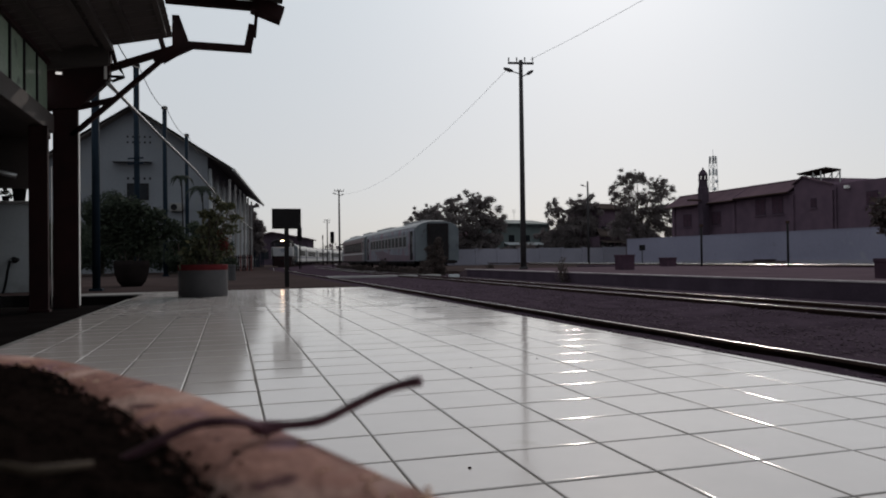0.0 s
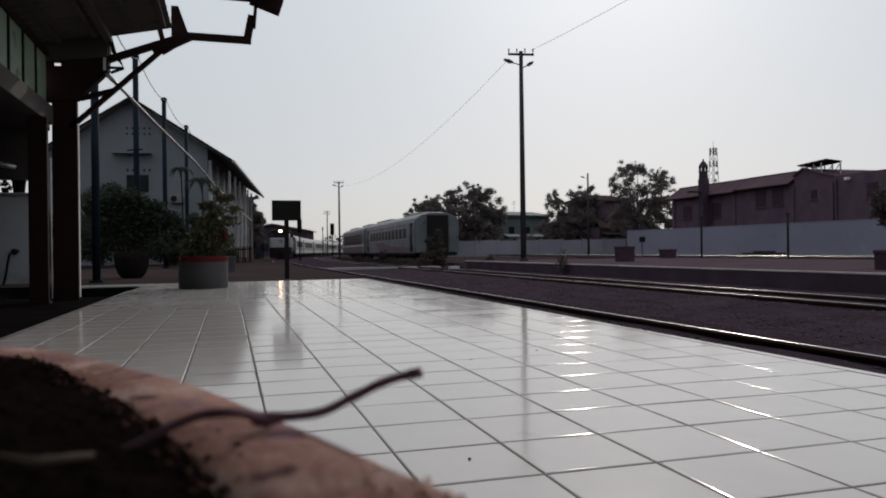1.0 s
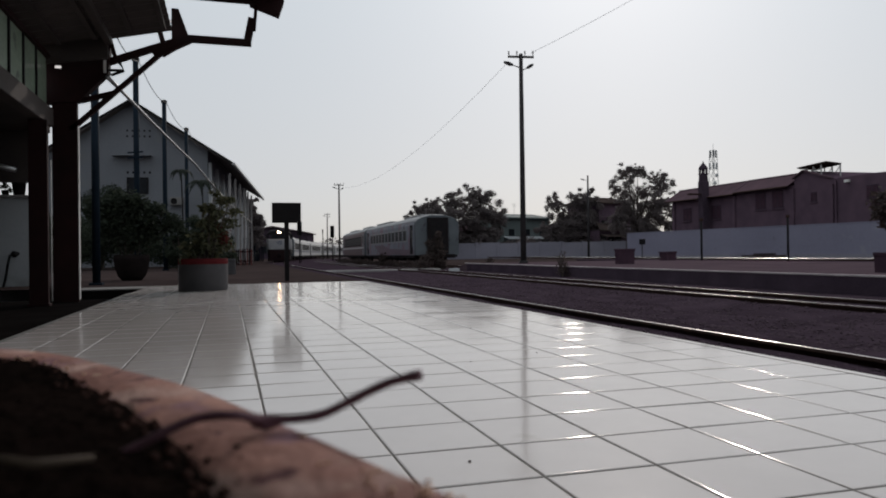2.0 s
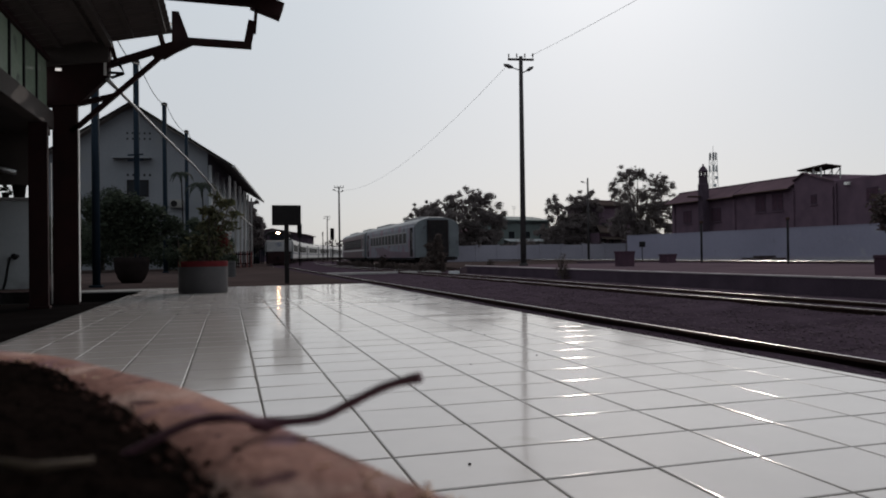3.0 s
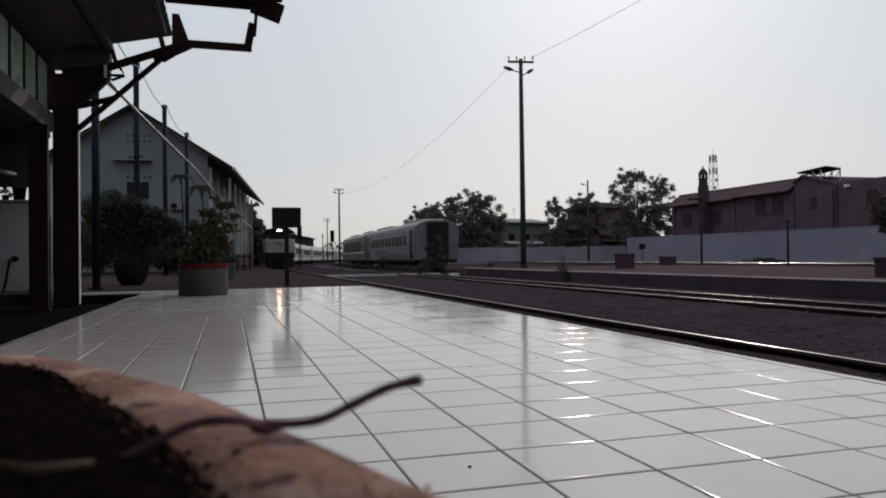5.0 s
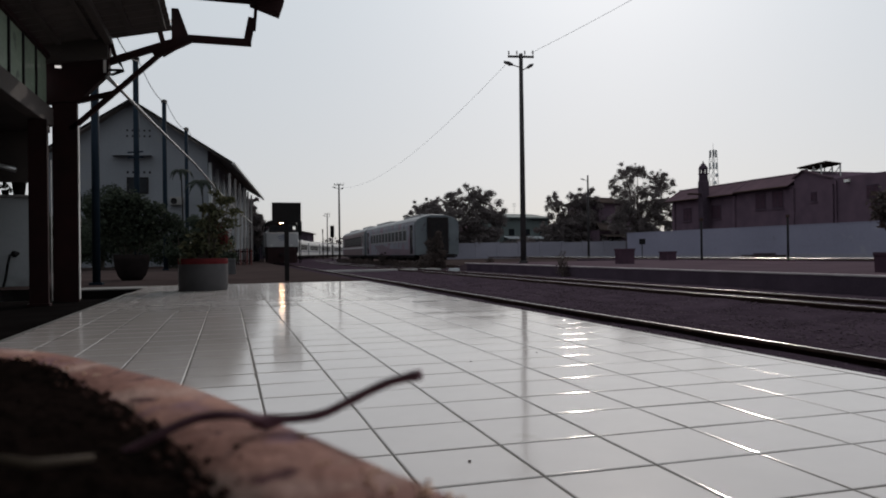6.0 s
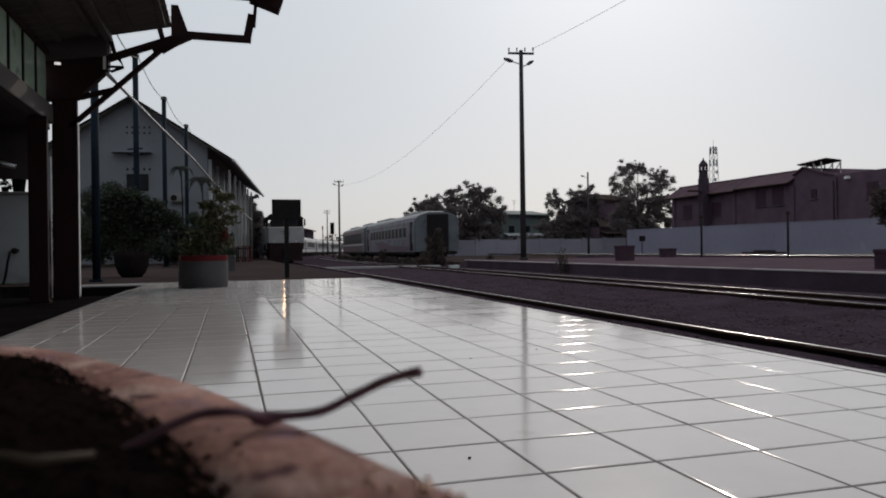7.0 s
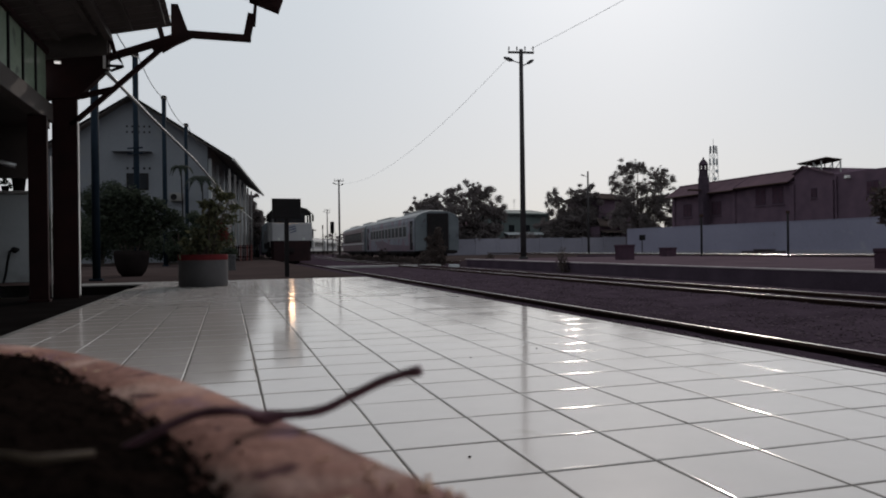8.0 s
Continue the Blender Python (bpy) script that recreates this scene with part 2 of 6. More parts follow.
LENS = surface("lamp glass", (0.5, 0.5, 0.48), (0.4, 0.4, 0.38), 5, 60, 0.2, bump=0.0)
HEADLIGHT = glowing("lit headlight", (1.0, 0.62, 0.34), 240.0)
TUBEGLOW = glowing("lit lamp tube", (1.0, 1.0, 0.96), 1.7)


# ---- building kit ----
def thing(name, m, label, category, group="", kind=""):
    ob = new(name)
    ob.matrix_basis = m
    return tagged(ob, label, category, group, kind)


def link(name, me, material, parent=None, label=""):
    ob = new(name, me)
    if material and not me.materials:
        me.materials.append(material)
    if parent:
        ob.parent = parent
    if label:
        tagged(ob, label)
    return ob


def part(name, bm, material, parent=None, label="", smooth=False):
    """Link a bmesh as one mesh object under a thing or a part."""
    bmesh.ops.recalc_face_normals(bm, faces=bm.faces[:])
    if smooth:
        for f in bm.faces:
            f.smooth = True
    me = bpy.data.meshes.new(name)
    bm.to_mesh(me)
    bm.free()
    return link(name, me, material, parent, label)


def box(x0, x1, y0, y1, z0, z1, bm=None, bevel=0.0):
    bm = bm or bmesh.new()
    vs = bmesh.ops.create_cube(bm, size=1.0)["verts"]
    for v in vs:
        v.co = Vector((x0 + (v.co.x + 0.5) * (x1 - x0), y0 + (v.co.y + 0.5) * (y1 - y0), z0 + (v.co.z + 0.5) * (z1 - z0)))
    if bevel:
        es = list({e for v in vs for e in v.link_edges})
        bmesh.ops.bevel(bm, geom=es, offset=bevel, segments=2, affect="EDGES", profile=0.5)
    return bm


def beam(p, q, w, h, bm=None):
    """A bar of section w (sideways) by h (upward) from p to q."""
    bm = bm or bmesh.new()
    p, q = Vector(p), Vector(q)
    d = (q - p).normalized()
    side = d.cross(Vector((0, 0, 1)))
    side = side.normalized() if side.length > 1e-4 else Vector((1, 0, 0))
    up = side.cross(d)
    a = [bm.verts.new(c + side * sx * w / 2 + up * sz * h / 2) for c in (p, q) for sx, sz in ((-1, -1), (1, -1), (1, 1), (-1, 1))]
    for i in range(4):
        j = (i + 1) % 4
        bm.faces.new((a[i], a[j], a[4 + j], a[4 + i]))
    bm.faces.new(a[3::-1])
    bm.faces.new(a[4:])
    return bm


def tube(points, radii, bm=None, seg=8, cap=True):
    """A round rod through points, with a radius at each."""
    bm = bm or bmesh.new()
    pts = [Vector(p) for p in points]
    rings = []
    for i, p in enumerate(pts):
        d = (pts[min(i + 1, len(pts) - 1)] - pts[max(i - 1, 0)]).normalized()
        a = d.orthogonal().normalized() if not rings else (side - d * side.dot(d)).normalized()
        side = a
        b = d.cross(a)
        r = radii[i] if isinstance(radii, (list, tuple)) else radii
        rings.append([bm.verts.new(p + (a * math.cos(k * math.tau / seg) + b * math.sin(k * math.tau / seg)) * r) for k in range(seg)])
    for u, v in zip(rings, rings[1:]):
        for k in range(seg):
            bm.faces.new((u[k], u[(k + 1) % seg], v[(k + 1) % seg], v[k]))
    if cap:
        bm.faces.new(rings[0][::-1])
        bm.faces.new(rings[-1])
    return bm


def lathe(profile, seg=32, bm=None, wobble=0.0):
    """A turned form from (radius, height) pairs; closed where the radius is nought."""
    bm = bm or bmesh.new()
    rings = []
    for r, z in profile:
        if r < 1e-6:
            rings.append([bm.verts.new((0, 0, z))])
        else:
            ring = []
            for k in range(seg):
                a = k * math.tau / seg
                w = 1 + wobble * noise.noise((math.cos(a) * 2.3, math.sin(a) * 2.3, z * 9))
                ring.append(bm.verts.new((r * w * math.cos(a), r * w * math.sin(a), z)))
            rings.append(ring)
    for u, v in zip(rings, rings[1:]):
        n = max(len(u), len(v))
        for k in range(n):
            quad = (u[k % len(u)], u[(k + 1) % len(u)], v[(k + 1) % len(v)], v[k % len(v)])
            bm.faces.new(list(dict.fromkeys(quad)))
    return bm


def loft(sections, bm=None, cap=True):
    bm = bm or bmesh.new()
    rings = [[bm.verts.new(p) for p in s] for s in sections]
    n = len(rings[0])
    for u, v in zip(rings, rings[1:]):
        for k in range(n):
            bm.faces.new((u[k], u[(k + 1) % n], v[(k + 1) % n], v[k]))
    if cap:
        bm.faces.new(rings[0][::-1])
        bm.faces.new(rings[-1])
    return bm


def mesh_of(name, verts, faces):
    me = bpy.data.meshes.new(name)
    me.from_pydata(verts, [], faces)
    me.update()
    return me


def leaf_mesh(name, clumps, count, size, rng, squash=0.8, droop=0.0):
    """Many small folded leaves, thick near the outside of each clump (x, y, z, radius)."""
    c = np.array(clumps, float)
    w = c[:, 3] ** 2
    pick = rng.choice(len(c), count, p=w / w.sum())
    d = rng.normal(size=(count, 3))
    d /= np.linalg.norm(d, axis=1)[:, None]
    r = c[pick, 3] * rng.random(count) ** 0.45
    r *= np.where(rng.random(count) < 0.22, 1.0 + 0.6 * rng.random(count), 1.0)
    p = c[pick, :3] + d * r[:, None] * np.array([1, 1, squash])
    a = rng.normal(size=(count, 3))
    a[:, 2] = a[:, 2] * 0.6 - droop
    a /= np.linalg.norm(a, axis=1)[:, None]
    b = np.cross(a, rng.normal(size=(count, 3)))
    b /= np.linalg.norm(b, axis=1)[:, None]
    n = np.cross(a, b)
    s = size * (0.6 + 0.8 * rng.random(count))[:, None]
    quad = np.stack([p - a * s, p + b * s * 0.45 + n * s * 0.12, p + a * s, p - b * s * 0.45 + n * s * 0.12], 1)
    idx = np.arange(count * 4).reshape(count, 4)
    faces = np.concatenate([idx[:, [0, 1, 2]], idx[:, [0, 2, 3]]])
    return mesh_of(name, quad.reshape(-1, 3).tolist(), faces.tolist())


# ---- ground and tracks ----
RAIL_Z = -0.25
GAUGE = 1.067


def curve_at(y, u0, y0=45.0, radius=480.0):
    """Where a track that bends to the right past y0 lies at y, and its heading in radians."""
    over = max(0.0, y - y0)
    return u0 + over * over / (2 * radius), over / radius


def ground_sheet():
    n = 60
    xs = [math.copysign(abs(i / n) ** 3, i) * 2600 for i in range(-n, n + 1)]
    verts = [(x, y + 40, -0.42 + 0.02 * noise.noise((x * 0.15, y * 0.15, 0))) for y in xs for x in xs]
    w = 2 * n + 1
    faces = [(j * w + i, j * w + i + 1, (j + 1) * w + i + 1, (j + 1) * w + i) for j in range(w - 1) for i in range(w - 1)]
    ob = link("ground", mesh_of("ground", verts, faces), EARTH)
    tagged(ob, "bare brown trodden earth of the station yard", "ground", kind="structure")


ground_sheet()


def ballast_bed():
    verts, faces = [], []
    nx, ny = 70, 300
    for j in range(ny + 1):
        y = -40 + 222 * (j / ny) ** 1.3
        shift = curve_at(y, 0)[0]
        for i in range(nx + 1):
            x = 2.62 + 8.75 * i / nx
            h = -0.37 + 0.03 * noise.noise((x * 2.2, y * 2.2, 3)) + 0.02 * noise.noise((x * 9, y * 9, 1))
            for u in (3.85, 8.6):
                d = abs(x - u)
                h += 0.05 * max(0, min(1, (1.7 - d) / 0.6))
            verts.append((x + shift, y, h))
    w = nx + 1
    for j in range(ny):
        for i in range(nx):
            faces.append((j * w + i, j * w + i + 1, (j + 1) * w + i + 1, (j + 1) * w + i))
    ob = link("ballast_bed", mesh_of("ballast_bed", verts, faces), BALLAST)
    tagged(ob, "dark dirty ballast bed between the two platforms", "ballast", kind="stuff")
    rng = np.random.default_rng(5)
    base = np.array([(1, 0, 0), (0, 1, 0), (-1, 0, 0), (0, -1, 0), (0, 0, 0.8), (0, 0, -0.8)])
    tri = [(0, 1, 4), (1, 2, 4), (2, 3, 4), (3, 0, 4), (1, 0, 5), (2, 1, 5), (3, 2, 5), (0, 3, 5)]
    n = 20000
    x = rng.uniform(2.75, 11.2, n)
    y = 3 + 30 * rng.random(n) ** 1.3
    clear = np.ones(n, bool)
    for u in (3.85, 8.6):
        for s in (-1, 1):
            clear &= abs(x - u - s * GAUGE / 2) > 0.10
    x, y = x[clear], y[clear]
    verts, faces = [], []
    for k, (px, py) in enumerate(zip(x, y)):
        d = min(abs(px - 3.85), abs(px - 8.6))
        z = -0.365 + 0.05 * max(0, min(1, (1.7 - d) / 0.6))
        q = base * rng.uniform(0.012, 0.032) * rng.uniform(0.6, 1.3, (6, 1)) * np.array([1, 1, 0.6])
        a = rng.uniform(0, 6.28)
        ca, sa = math.cos(a), math.sin(a)
        for v in q:
            verts.append((px + ca * v[0] - sa * v[1], py + sa * v[0] + ca * v[1], z + v[2]))
        faces.extend([tuple(6 * k + i for i in t) for t in tri])
    ob = link("ballast_stones", mesh_of("ballast_stones", verts, faces), STONE)
    tagged(ob, "loose dark crushed ballast stones between the rails", "ballast", kind="stuff")


ballast_bed()

RAIL_PROFILE = [(-0.065, -0.13), (0.065, -0.13), (0.065, -0.118), (0.012, -0.105), (0.012, -0.035), (0.034, -0.028), (0.034, -0.006),
                (0.026, 0.0), (-0.026, 0.0), (-0.034, -0.006), (-0.034, -0.028), (-0.012, -0.035), (-0.012, -0.105), (-0.065, -0.118)]
sleeper_mesh = mesh_of("sleeper", *(lambda b: ([v.co[:] for v in b.verts], [[v.index for v in f.verts] for f in b.faces]))(
    (lambda b: (b.verts.index_update(), b)[1])(box(-1.0, 1.0, -0.11, 0.11, -0.20, -0.125, bevel=0.015))))


WORN_PROFILE = RAIL_PROFILE[:6] + [(0.036 * math.cos(radians(a)), -0.030 + 0.032 * math.sin(radians(a))) for a in range(0, 181, 10)] + RAIL_PROFILE[11:]


def track(label, u0, y_from, y_to, sleepers_to, y0=45.0, radius=480.0, rail_z=RAIL_Z, worn=False):
    tr = thing("railway_track", pose(0, 0, 0), label, "railway track", "tracks of the station", "structure")
    for s in (-1, 1):
        sections, y = [], y_from
        while y <= y_to + 0.01:
            u, a = curve_at(y, u0, y0, radius)
            off = s * GAUGE / 2
            sections.append([(u + (off + px) * math.cos(a), y - (off + px) * math.sin(a), rail_z + pz) for px, pz in (WORN_PROFILE if worn else RAIL_PROFILE)])
            y += 3.0 if y < y0 else 5.0
        bm = loft(sections)
        rail = part("rail", bm, WORNRAIL if worn and u0 > 20 else RAIL, tr)
        rail.data.materials.append(RUST)
        for f in rail.data.polygons:
            across = f.center.x - curve_at(f.center.y, u0, y0, radius)[0] - s * GAUGE / 2
            polished = f.center.z > rail_z - (0.006 if u0 > 20 else 0.002 if worn else 0.002) and (not worn or u0 > 20 or -0.012 < across < 0.006)
            f.material_index = 0 if polished else 1      # the running surface and the corner that the wheels' flanges rub
            f.use_smooth = worn and f.center.z > rail_z - 0.03
    y = y_from + 0.3
    while y < sleepers_to:
        u, a = curve_at(y, u0, y0, radius)
        ob = link("sleeper", sleeper_mesh, SLEEPER, tr)
        ob.matrix_basis = pose(u, y, RAIL_Z, 0, 0, -math.degrees(a))
        y += 0.6
    return tr


SIDING_U = 13.15
track("platform track with bright worn rails on dark ballast", 3.85, -40, 240, 48, worn=True)
track("second track with bright worn rails on dark ballast", 8.6, -40, 240, 40, worn=True)
track("siding track under the parked coaches", SIDING_U, 41, 200, 44, y0=40.0, radius=800.0)
for u in (36.2, 39.6):
    track("yard track beyond the island platform", u, 4, 200, 4.2, y0=70.0, rail_z=-0.13, worn=u < 38)
siding = []
for k in range(34):
    yy = 38.0 + 5.0 * k
    u, a = curve_at(yy, SIDING_U, 40.0, 800.0)
    siding.append([(u - 2.2, yy, -0.5), (u - 1.5, yy, -0.37), (u + 1.5, yy, -0.37), (u + 2.2, yy, -0.5)])
siding_bed = part("siding_bed", loft(siding), BALLAST)
tagged(siding_bed, "dark ballast bed under the siding track", "ballast", kind="structure")
yard_bed = part("yard_bed", box(33.0, 41.5, 0, 66, -0.5, -0.26, bevel=0.05), BALLAST)
tagged(yard_bed, "raised ballast bed under the yard tracks", "ballast", kind="structure")


def crossing():
    cr = thing("track_crossing", pose(0, 35.6, 0), "pale concrete foot crossing laid across the tracks", "crossing", kind="structure")
    for x0, x1 in ((4.5, 7.99), (8.21, 8.99), (9.21, 10.2)):
        n = max(1, round((x1 - x0) / 0.9))
        for k in range(n):
            a, b = x0 + (x1 - x0) * k / n + 0.01, x0 + (x1 - x0) * (k + 1) / n - 0.01
            part("slab", box(a, b, -0.3, 0.3, RAIL_Z - 0.1, RAIL_Z + 0.0 + 0.006 * random.random(), bevel=0.01), KERB, cr)


crossing()

# ---- the near platform ----
EDGE_X, LEFT_X, END_Y = 2.55, -1.387, 14.2
pf = thing("platform", pose(0, 0, 0), "white glazed tile platform with dark grout joints", "platform", kind="structure")
part("platform_body", box(LEFT_X, EDGE_X - 0.012, -40, END_Y, -0.6, -0.0016), GROUT, pf)
part("platform_face", box(EDGE_X - 0.012, EDGE_X, -40, END_Y, -0.6, -0.02), BLACKTOP, pf)
part("edge_strip", box(2.518, EDGE_X + 0.02, -40, END_Y, -0.02, 0.001, bevel=0.004), TILE, pf, "white tiled platform edge strip")
part("end_step", box(-2.6, LEFT_X - 0.003, 13.3, END_Y, -0.6, -0.024), BLACKTOP, pf, "near black face of the step at the platform's end")
part("step_slab", box(-2.6, LEFT_X - 0.003, 13.29, END_Y, -0.024, -0.002, bevel=0.006), CONCRETE, pf, "worn concrete slab on the step")

EARTH_Z = -0.012


def unpaved_platform():
    """Beyond the tiles the platform runs on as trodden earth at the same height, its edge along the track."""
    nx, ny = 26, 110
    verts, faces = [], []
    for j in range(ny + 1):
        y = END_Y + 0.004 + 54.3 * (j / ny) ** 1.4
        edge = curve_at(y, 2.50)[0]
        for i in range(nx + 1):
            x = edge - 15.5 * (1 - i / nx) ** 2
            inner = min(1.0, (edge - x) / 0.6, (y - END_Y) / 0.4)
            verts.append((x, y, EARTH_Z + inner * (0.012 * noise.noise((x * 0.9, y * 0.9, 2)) + 0.006 * noise.noise((x * 4, y * 4, 5)))))
        verts.append((edge, y, -0.6))
    w = nx + 2
    faces = [(j * w + i, j * w + i + 1, (j + 1) * w + i + 1, (j + 1) * w + i) for j in range(ny) for i in range(w - 1)]
    faces.append([ny * w + i for i in range(w)])
    ob = link("unpaved_platform", mesh_of("unpaved_platform", verts, faces), EARTH)
    tagged(ob, "bare brown earth continuing the platform past the tiles", "ground", kind="structure")


unpaved_platform()

# ---- the camera's pot, on the platform ----


def big_pot(m, label, rim_mat, body_mat, r=0.365, h=0.49, wobble=0.004, lumps=()):
    po = thing("plant_pot", m, label, "plant pot", "concrete plant pots")
    part("body", lathe([(0, 0), (r * 0.97, 0), (r, 0.012), (r, h - 0.085)], 72, wobble=wobble), body_mat, po, smooth=True)
    bm = lathe([(r, h - 0.085), (r + 0.004, h - 0.08), (r + 0.005, h - 0.012), (r + 0.001, h - 0.004), (r - 0.006, h), (r - 0.016, h - 0.001),
                       (r - 0.0225, h - 0.0035), (r - 0.026, h - 0.08)], 288, wobble=wobble)
    for v in bm.verts:                                   # hand-smoothed lumps and dents of the lip: angle, width, amount
        a = math.degrees(math.atan2(v.co.y, v.co.x))
        k = 1 + sum(amount * math.exp(-((a - at_) / wide) ** 2) for at_, wide, amount in lumps) / r
        v.co.x, v.co.y = v.co.x * k, v.co.y * k
    part("rim", bm, rim_mat, po, smooth=True)
    return po


POT = pose(-0.329, -0.018, 0)
near_pot = big_pot(POT, "round concrete plant pot with a worn red oxide rim", RIM, POTGREY, h=0.506, lumps=((14.0, 1.5, 0.0024), (17.9, 1.4, 0.0005), (27.0, 4.0, 0.0016), (38.0, 6.0, 0.0044)))


def soil_edge(degrees):
    """How far the soil reaches over the lip, by the angle round the pot, and the height there."""
    r = float(np.interp(degrees, (16.0, 20.6, 26.0, 30.0, 34.5), (0.3420, 0.3452, 0.3466, 0.3476, 0.3522)))
    return r, (0.505 - 0.385 * (0.349 - r) if r < 0.349 else 0.5052) + 0.0008


def soil_fill():
    verts, faces = [(0, 0, 0.516)], []
    nr, na = 70, 420
    for j in range(1, nr + 1):
        for k in range(na):
            a = k * math.tau / na
            edge, lift = soil_edge(math.degrees(a))
            t = j / nr
            r = (edge + 0.0008 * noise.noise((a * 45, 0, 5)) + 0.0006 * noise.noise((a * 130, 0, 2))) * t
            x, y = r * math.cos(a), r * math.sin(a)
            z = lift + (0.5135 - lift) * (1 - t * t) + (0.0025 * noise.noise((x * 16, y * 16, 0)) + 0.0025 * noise.noise((x * 60, y * 60, 4))) * (1 - 0.75 * t ** 6) + 0.0016 * (1 - 0.5 * t ** 6) * noise.noise((x * 170, y * 170, 9))
            verts.append((x, y, z))
    for k in range(na):
        faces.append((0, 1 + k, 1 + (k + 1) % na))
    for j in range(nr - 1):
        for k in range(na):
            a, b = 1 + j * na + k, 1 + j * na + (k + 1) % na
            faces.append((a, a + na, b + na, b))
    ob = link("soil", mesh_of("soil", verts, faces), SOIL, near_pot, "dark crumbly potting soil")
    for f in ob.data.polygons:
        f.use_smooth = True


soil_fill()


def twigs():
    tw = thing("twig", pose(0, 0, 0), "thin dry dark twig lying across the pot's rim", "twig")
    pts = [(-0.0156, 0.1058, 0.503), (-0.0084, 0.1036, 0.5068), (-0.0038, 0.1026, 0.5086), (0.0009, 0.1004, 0.509), (0.0047, 0.1043, 0.5073), (0.0113, 0.1016, 0.5079), (0.0157, 0.0998, 0.51), (0.0203, 0.0974, 0.5125), (0.0245, 0.0951, 0.5138)]
    fine = []
    for i in range(len(pts) - 1):
        p0, p1, p2, p3 = (Vector(pts[max(0, min(len(pts) - 1, i + k))]) for k in (-1, 0, 1, 2))
        for s in range(6):
            t = s / 6
            fine.append(0.5 * ((2 * p1) + (p2 - p0) * t + (2 * p0 - 5 * p1 + 4 * p2 - p3) * t * t + (3 * p1 - p0 - 3 * p2 + p3) * t ** 3))
    fine.append(Vector(pts[-1]))
    radii = [0.00064 + 0.0001 * noise.noise((i * 0.45, 0, 7)) + 0.0002 * max(0, 1 - abs(i - 24) / 3) + (0.00012 if i > len(fine) - 4 else 0) for i in range(len(fine))]
    part("stem", tube(fine, radii, seg=10), TWIG, tw, smooth=True)
    knot = fine[24]
    part("knot", tube([knot + Vector((-0.002, 0, -0.0005)), knot + Vector((0.0, 0, -0.0007)), knot + Vector((0.0024, -0.0006, -0.0003))], [0.0003, 0.0008, 0.0003]), TWIG, tw, smooth=True)
    st = thing("straw", pose(0, 0, 0), "dry yellowish straw lying on the pot's soil", "straw")
    part("stalk", tube([(-0.0296, 0.0981, 0.507), (-0.0215, 0.0933, 0.5065), (-0.0158, 0.0965, 0.506)], [0.0006, 0.0007, 0.0004], seg=8), STRAW, st, smooth=True)
    rng = np.random.default_rng(3)
    verts, faces = [], []
    tri = [(0, 1, 4), (1, 2, 4), (2, 3, 4), (3, 0, 4), (1, 0, 5), (2, 1, 5), (3, 2, 5), (0, 3, 5)]
    for k in range(280):
        a = rng.uniform(-0.6, 1.9)
        edge, lift = soil_edge(math.degrees(a))
        r = edge + rng.normal(0.0, 0.0009) if k > 6 else rng.normal(0.353, 0.004)
        s = rng.uniform(0.0002, 0.0006)
        x, y = -0.329 + r * math.cos(a), -0.018 + r * math.sin(a)
        z = 0.5055 if k <= 6 else lift - 0.0004
        base = len(verts)
        for v in ((1, 0, 0), (0, 1, 0), (-1, 0, 0), (0, -1, 0), (0, 0, 0.8), (0, 0, -0.8)):
            verts.append((x + v[0] * s * rng.uniform(0.6, 1.4), y + v[1] * s * rng.uniform(0.6, 1.4), z + s * 0.6 + v[2] * s))
        faces.extend([tuple(base + i for i in t) for t in tri])
    ob = link("soil_crumbs", mesh_of("soil_crumbs", verts, faces), SOIL)
    tagged(ob, "dark soil crumbs scattered along the pot's rim", "soil crumbs", kind="stuff")
    for name, mat_, label, heaps in (
            ("grit", GRIT, "golden cement grit stuck to the pot's rim", ((14.2, 0.45, 0.3600, 0.0011, 15, 0.0006), (15.1, 0.7, 0.358, 0.0015, 8, 0.0005), (19.1, 0.1, 0.3578, 0.0004, 3, 0.0005),
                                                                         (17.0, 0.15, 0.3545, 0.0006, 4, 0.0005), (36.0, 2.4, 0.3535, 0.0012, 26, 0.0005), (30.0, 3.0, 0.3495, 0.001, 14, 0.0005))),
            ("soil_clods", CLOD, "reddish soil clods along the pot's edge", ((27.0, 4.0, -0.0016, 0.0016, 34, 0.0011), (20.0, 2.0, -0.0012, 0.0014, 22, 0.0010), (35.0, 3.0, -0.0016, 0.0014, 30, 0.0009)))):
        verts, faces = [], []
        for a0, da, r0, dr, n, size in heaps:
            for k in range(n):
                a, r, s = radians(rng.normal(a0, da)), rng.normal(r0, dr), size * rng.uniform(0.4, 1.1)
                lift = soil_edge(math.degrees(a))
                r = r if name == "grit" else r + lift[0]
                x, y = -0.329 + r * math.cos(a), -0.018 + r * math.sin(a)
                z = lift[1] + 0.0002 if name != "grit" else 0.5062 - 14.0 * max(0.0, 0.352 - r) ** 1.5 * 0.9 - 30.0 * max(0.0, r - 0.361) ** 1.5 - 0.4 * s
                base = len(verts)
                for v in ((1, 0, 0), (0, 1, 0), (-1, 0, 0), (0, -1, 0), (0, 0, 0.8), (0, 0, -0.8)):
                    verts.append((x + v[0] * s * rng.uniform(0.6, 1.4), y + v[1] * s * rng.uniform(0.6, 1.4), z + v[2] * s))
                faces.extend([tuple(base + i for i in t) for t in tri])
        ob = link(name, mesh_of(name, verts, faces), mat_)
        for f in ob.data.polygons:
            f.use_smooth = True
        tagged(ob, label, "grit" if name == "grit" else "soil clods", kind="stuff")


twigs()

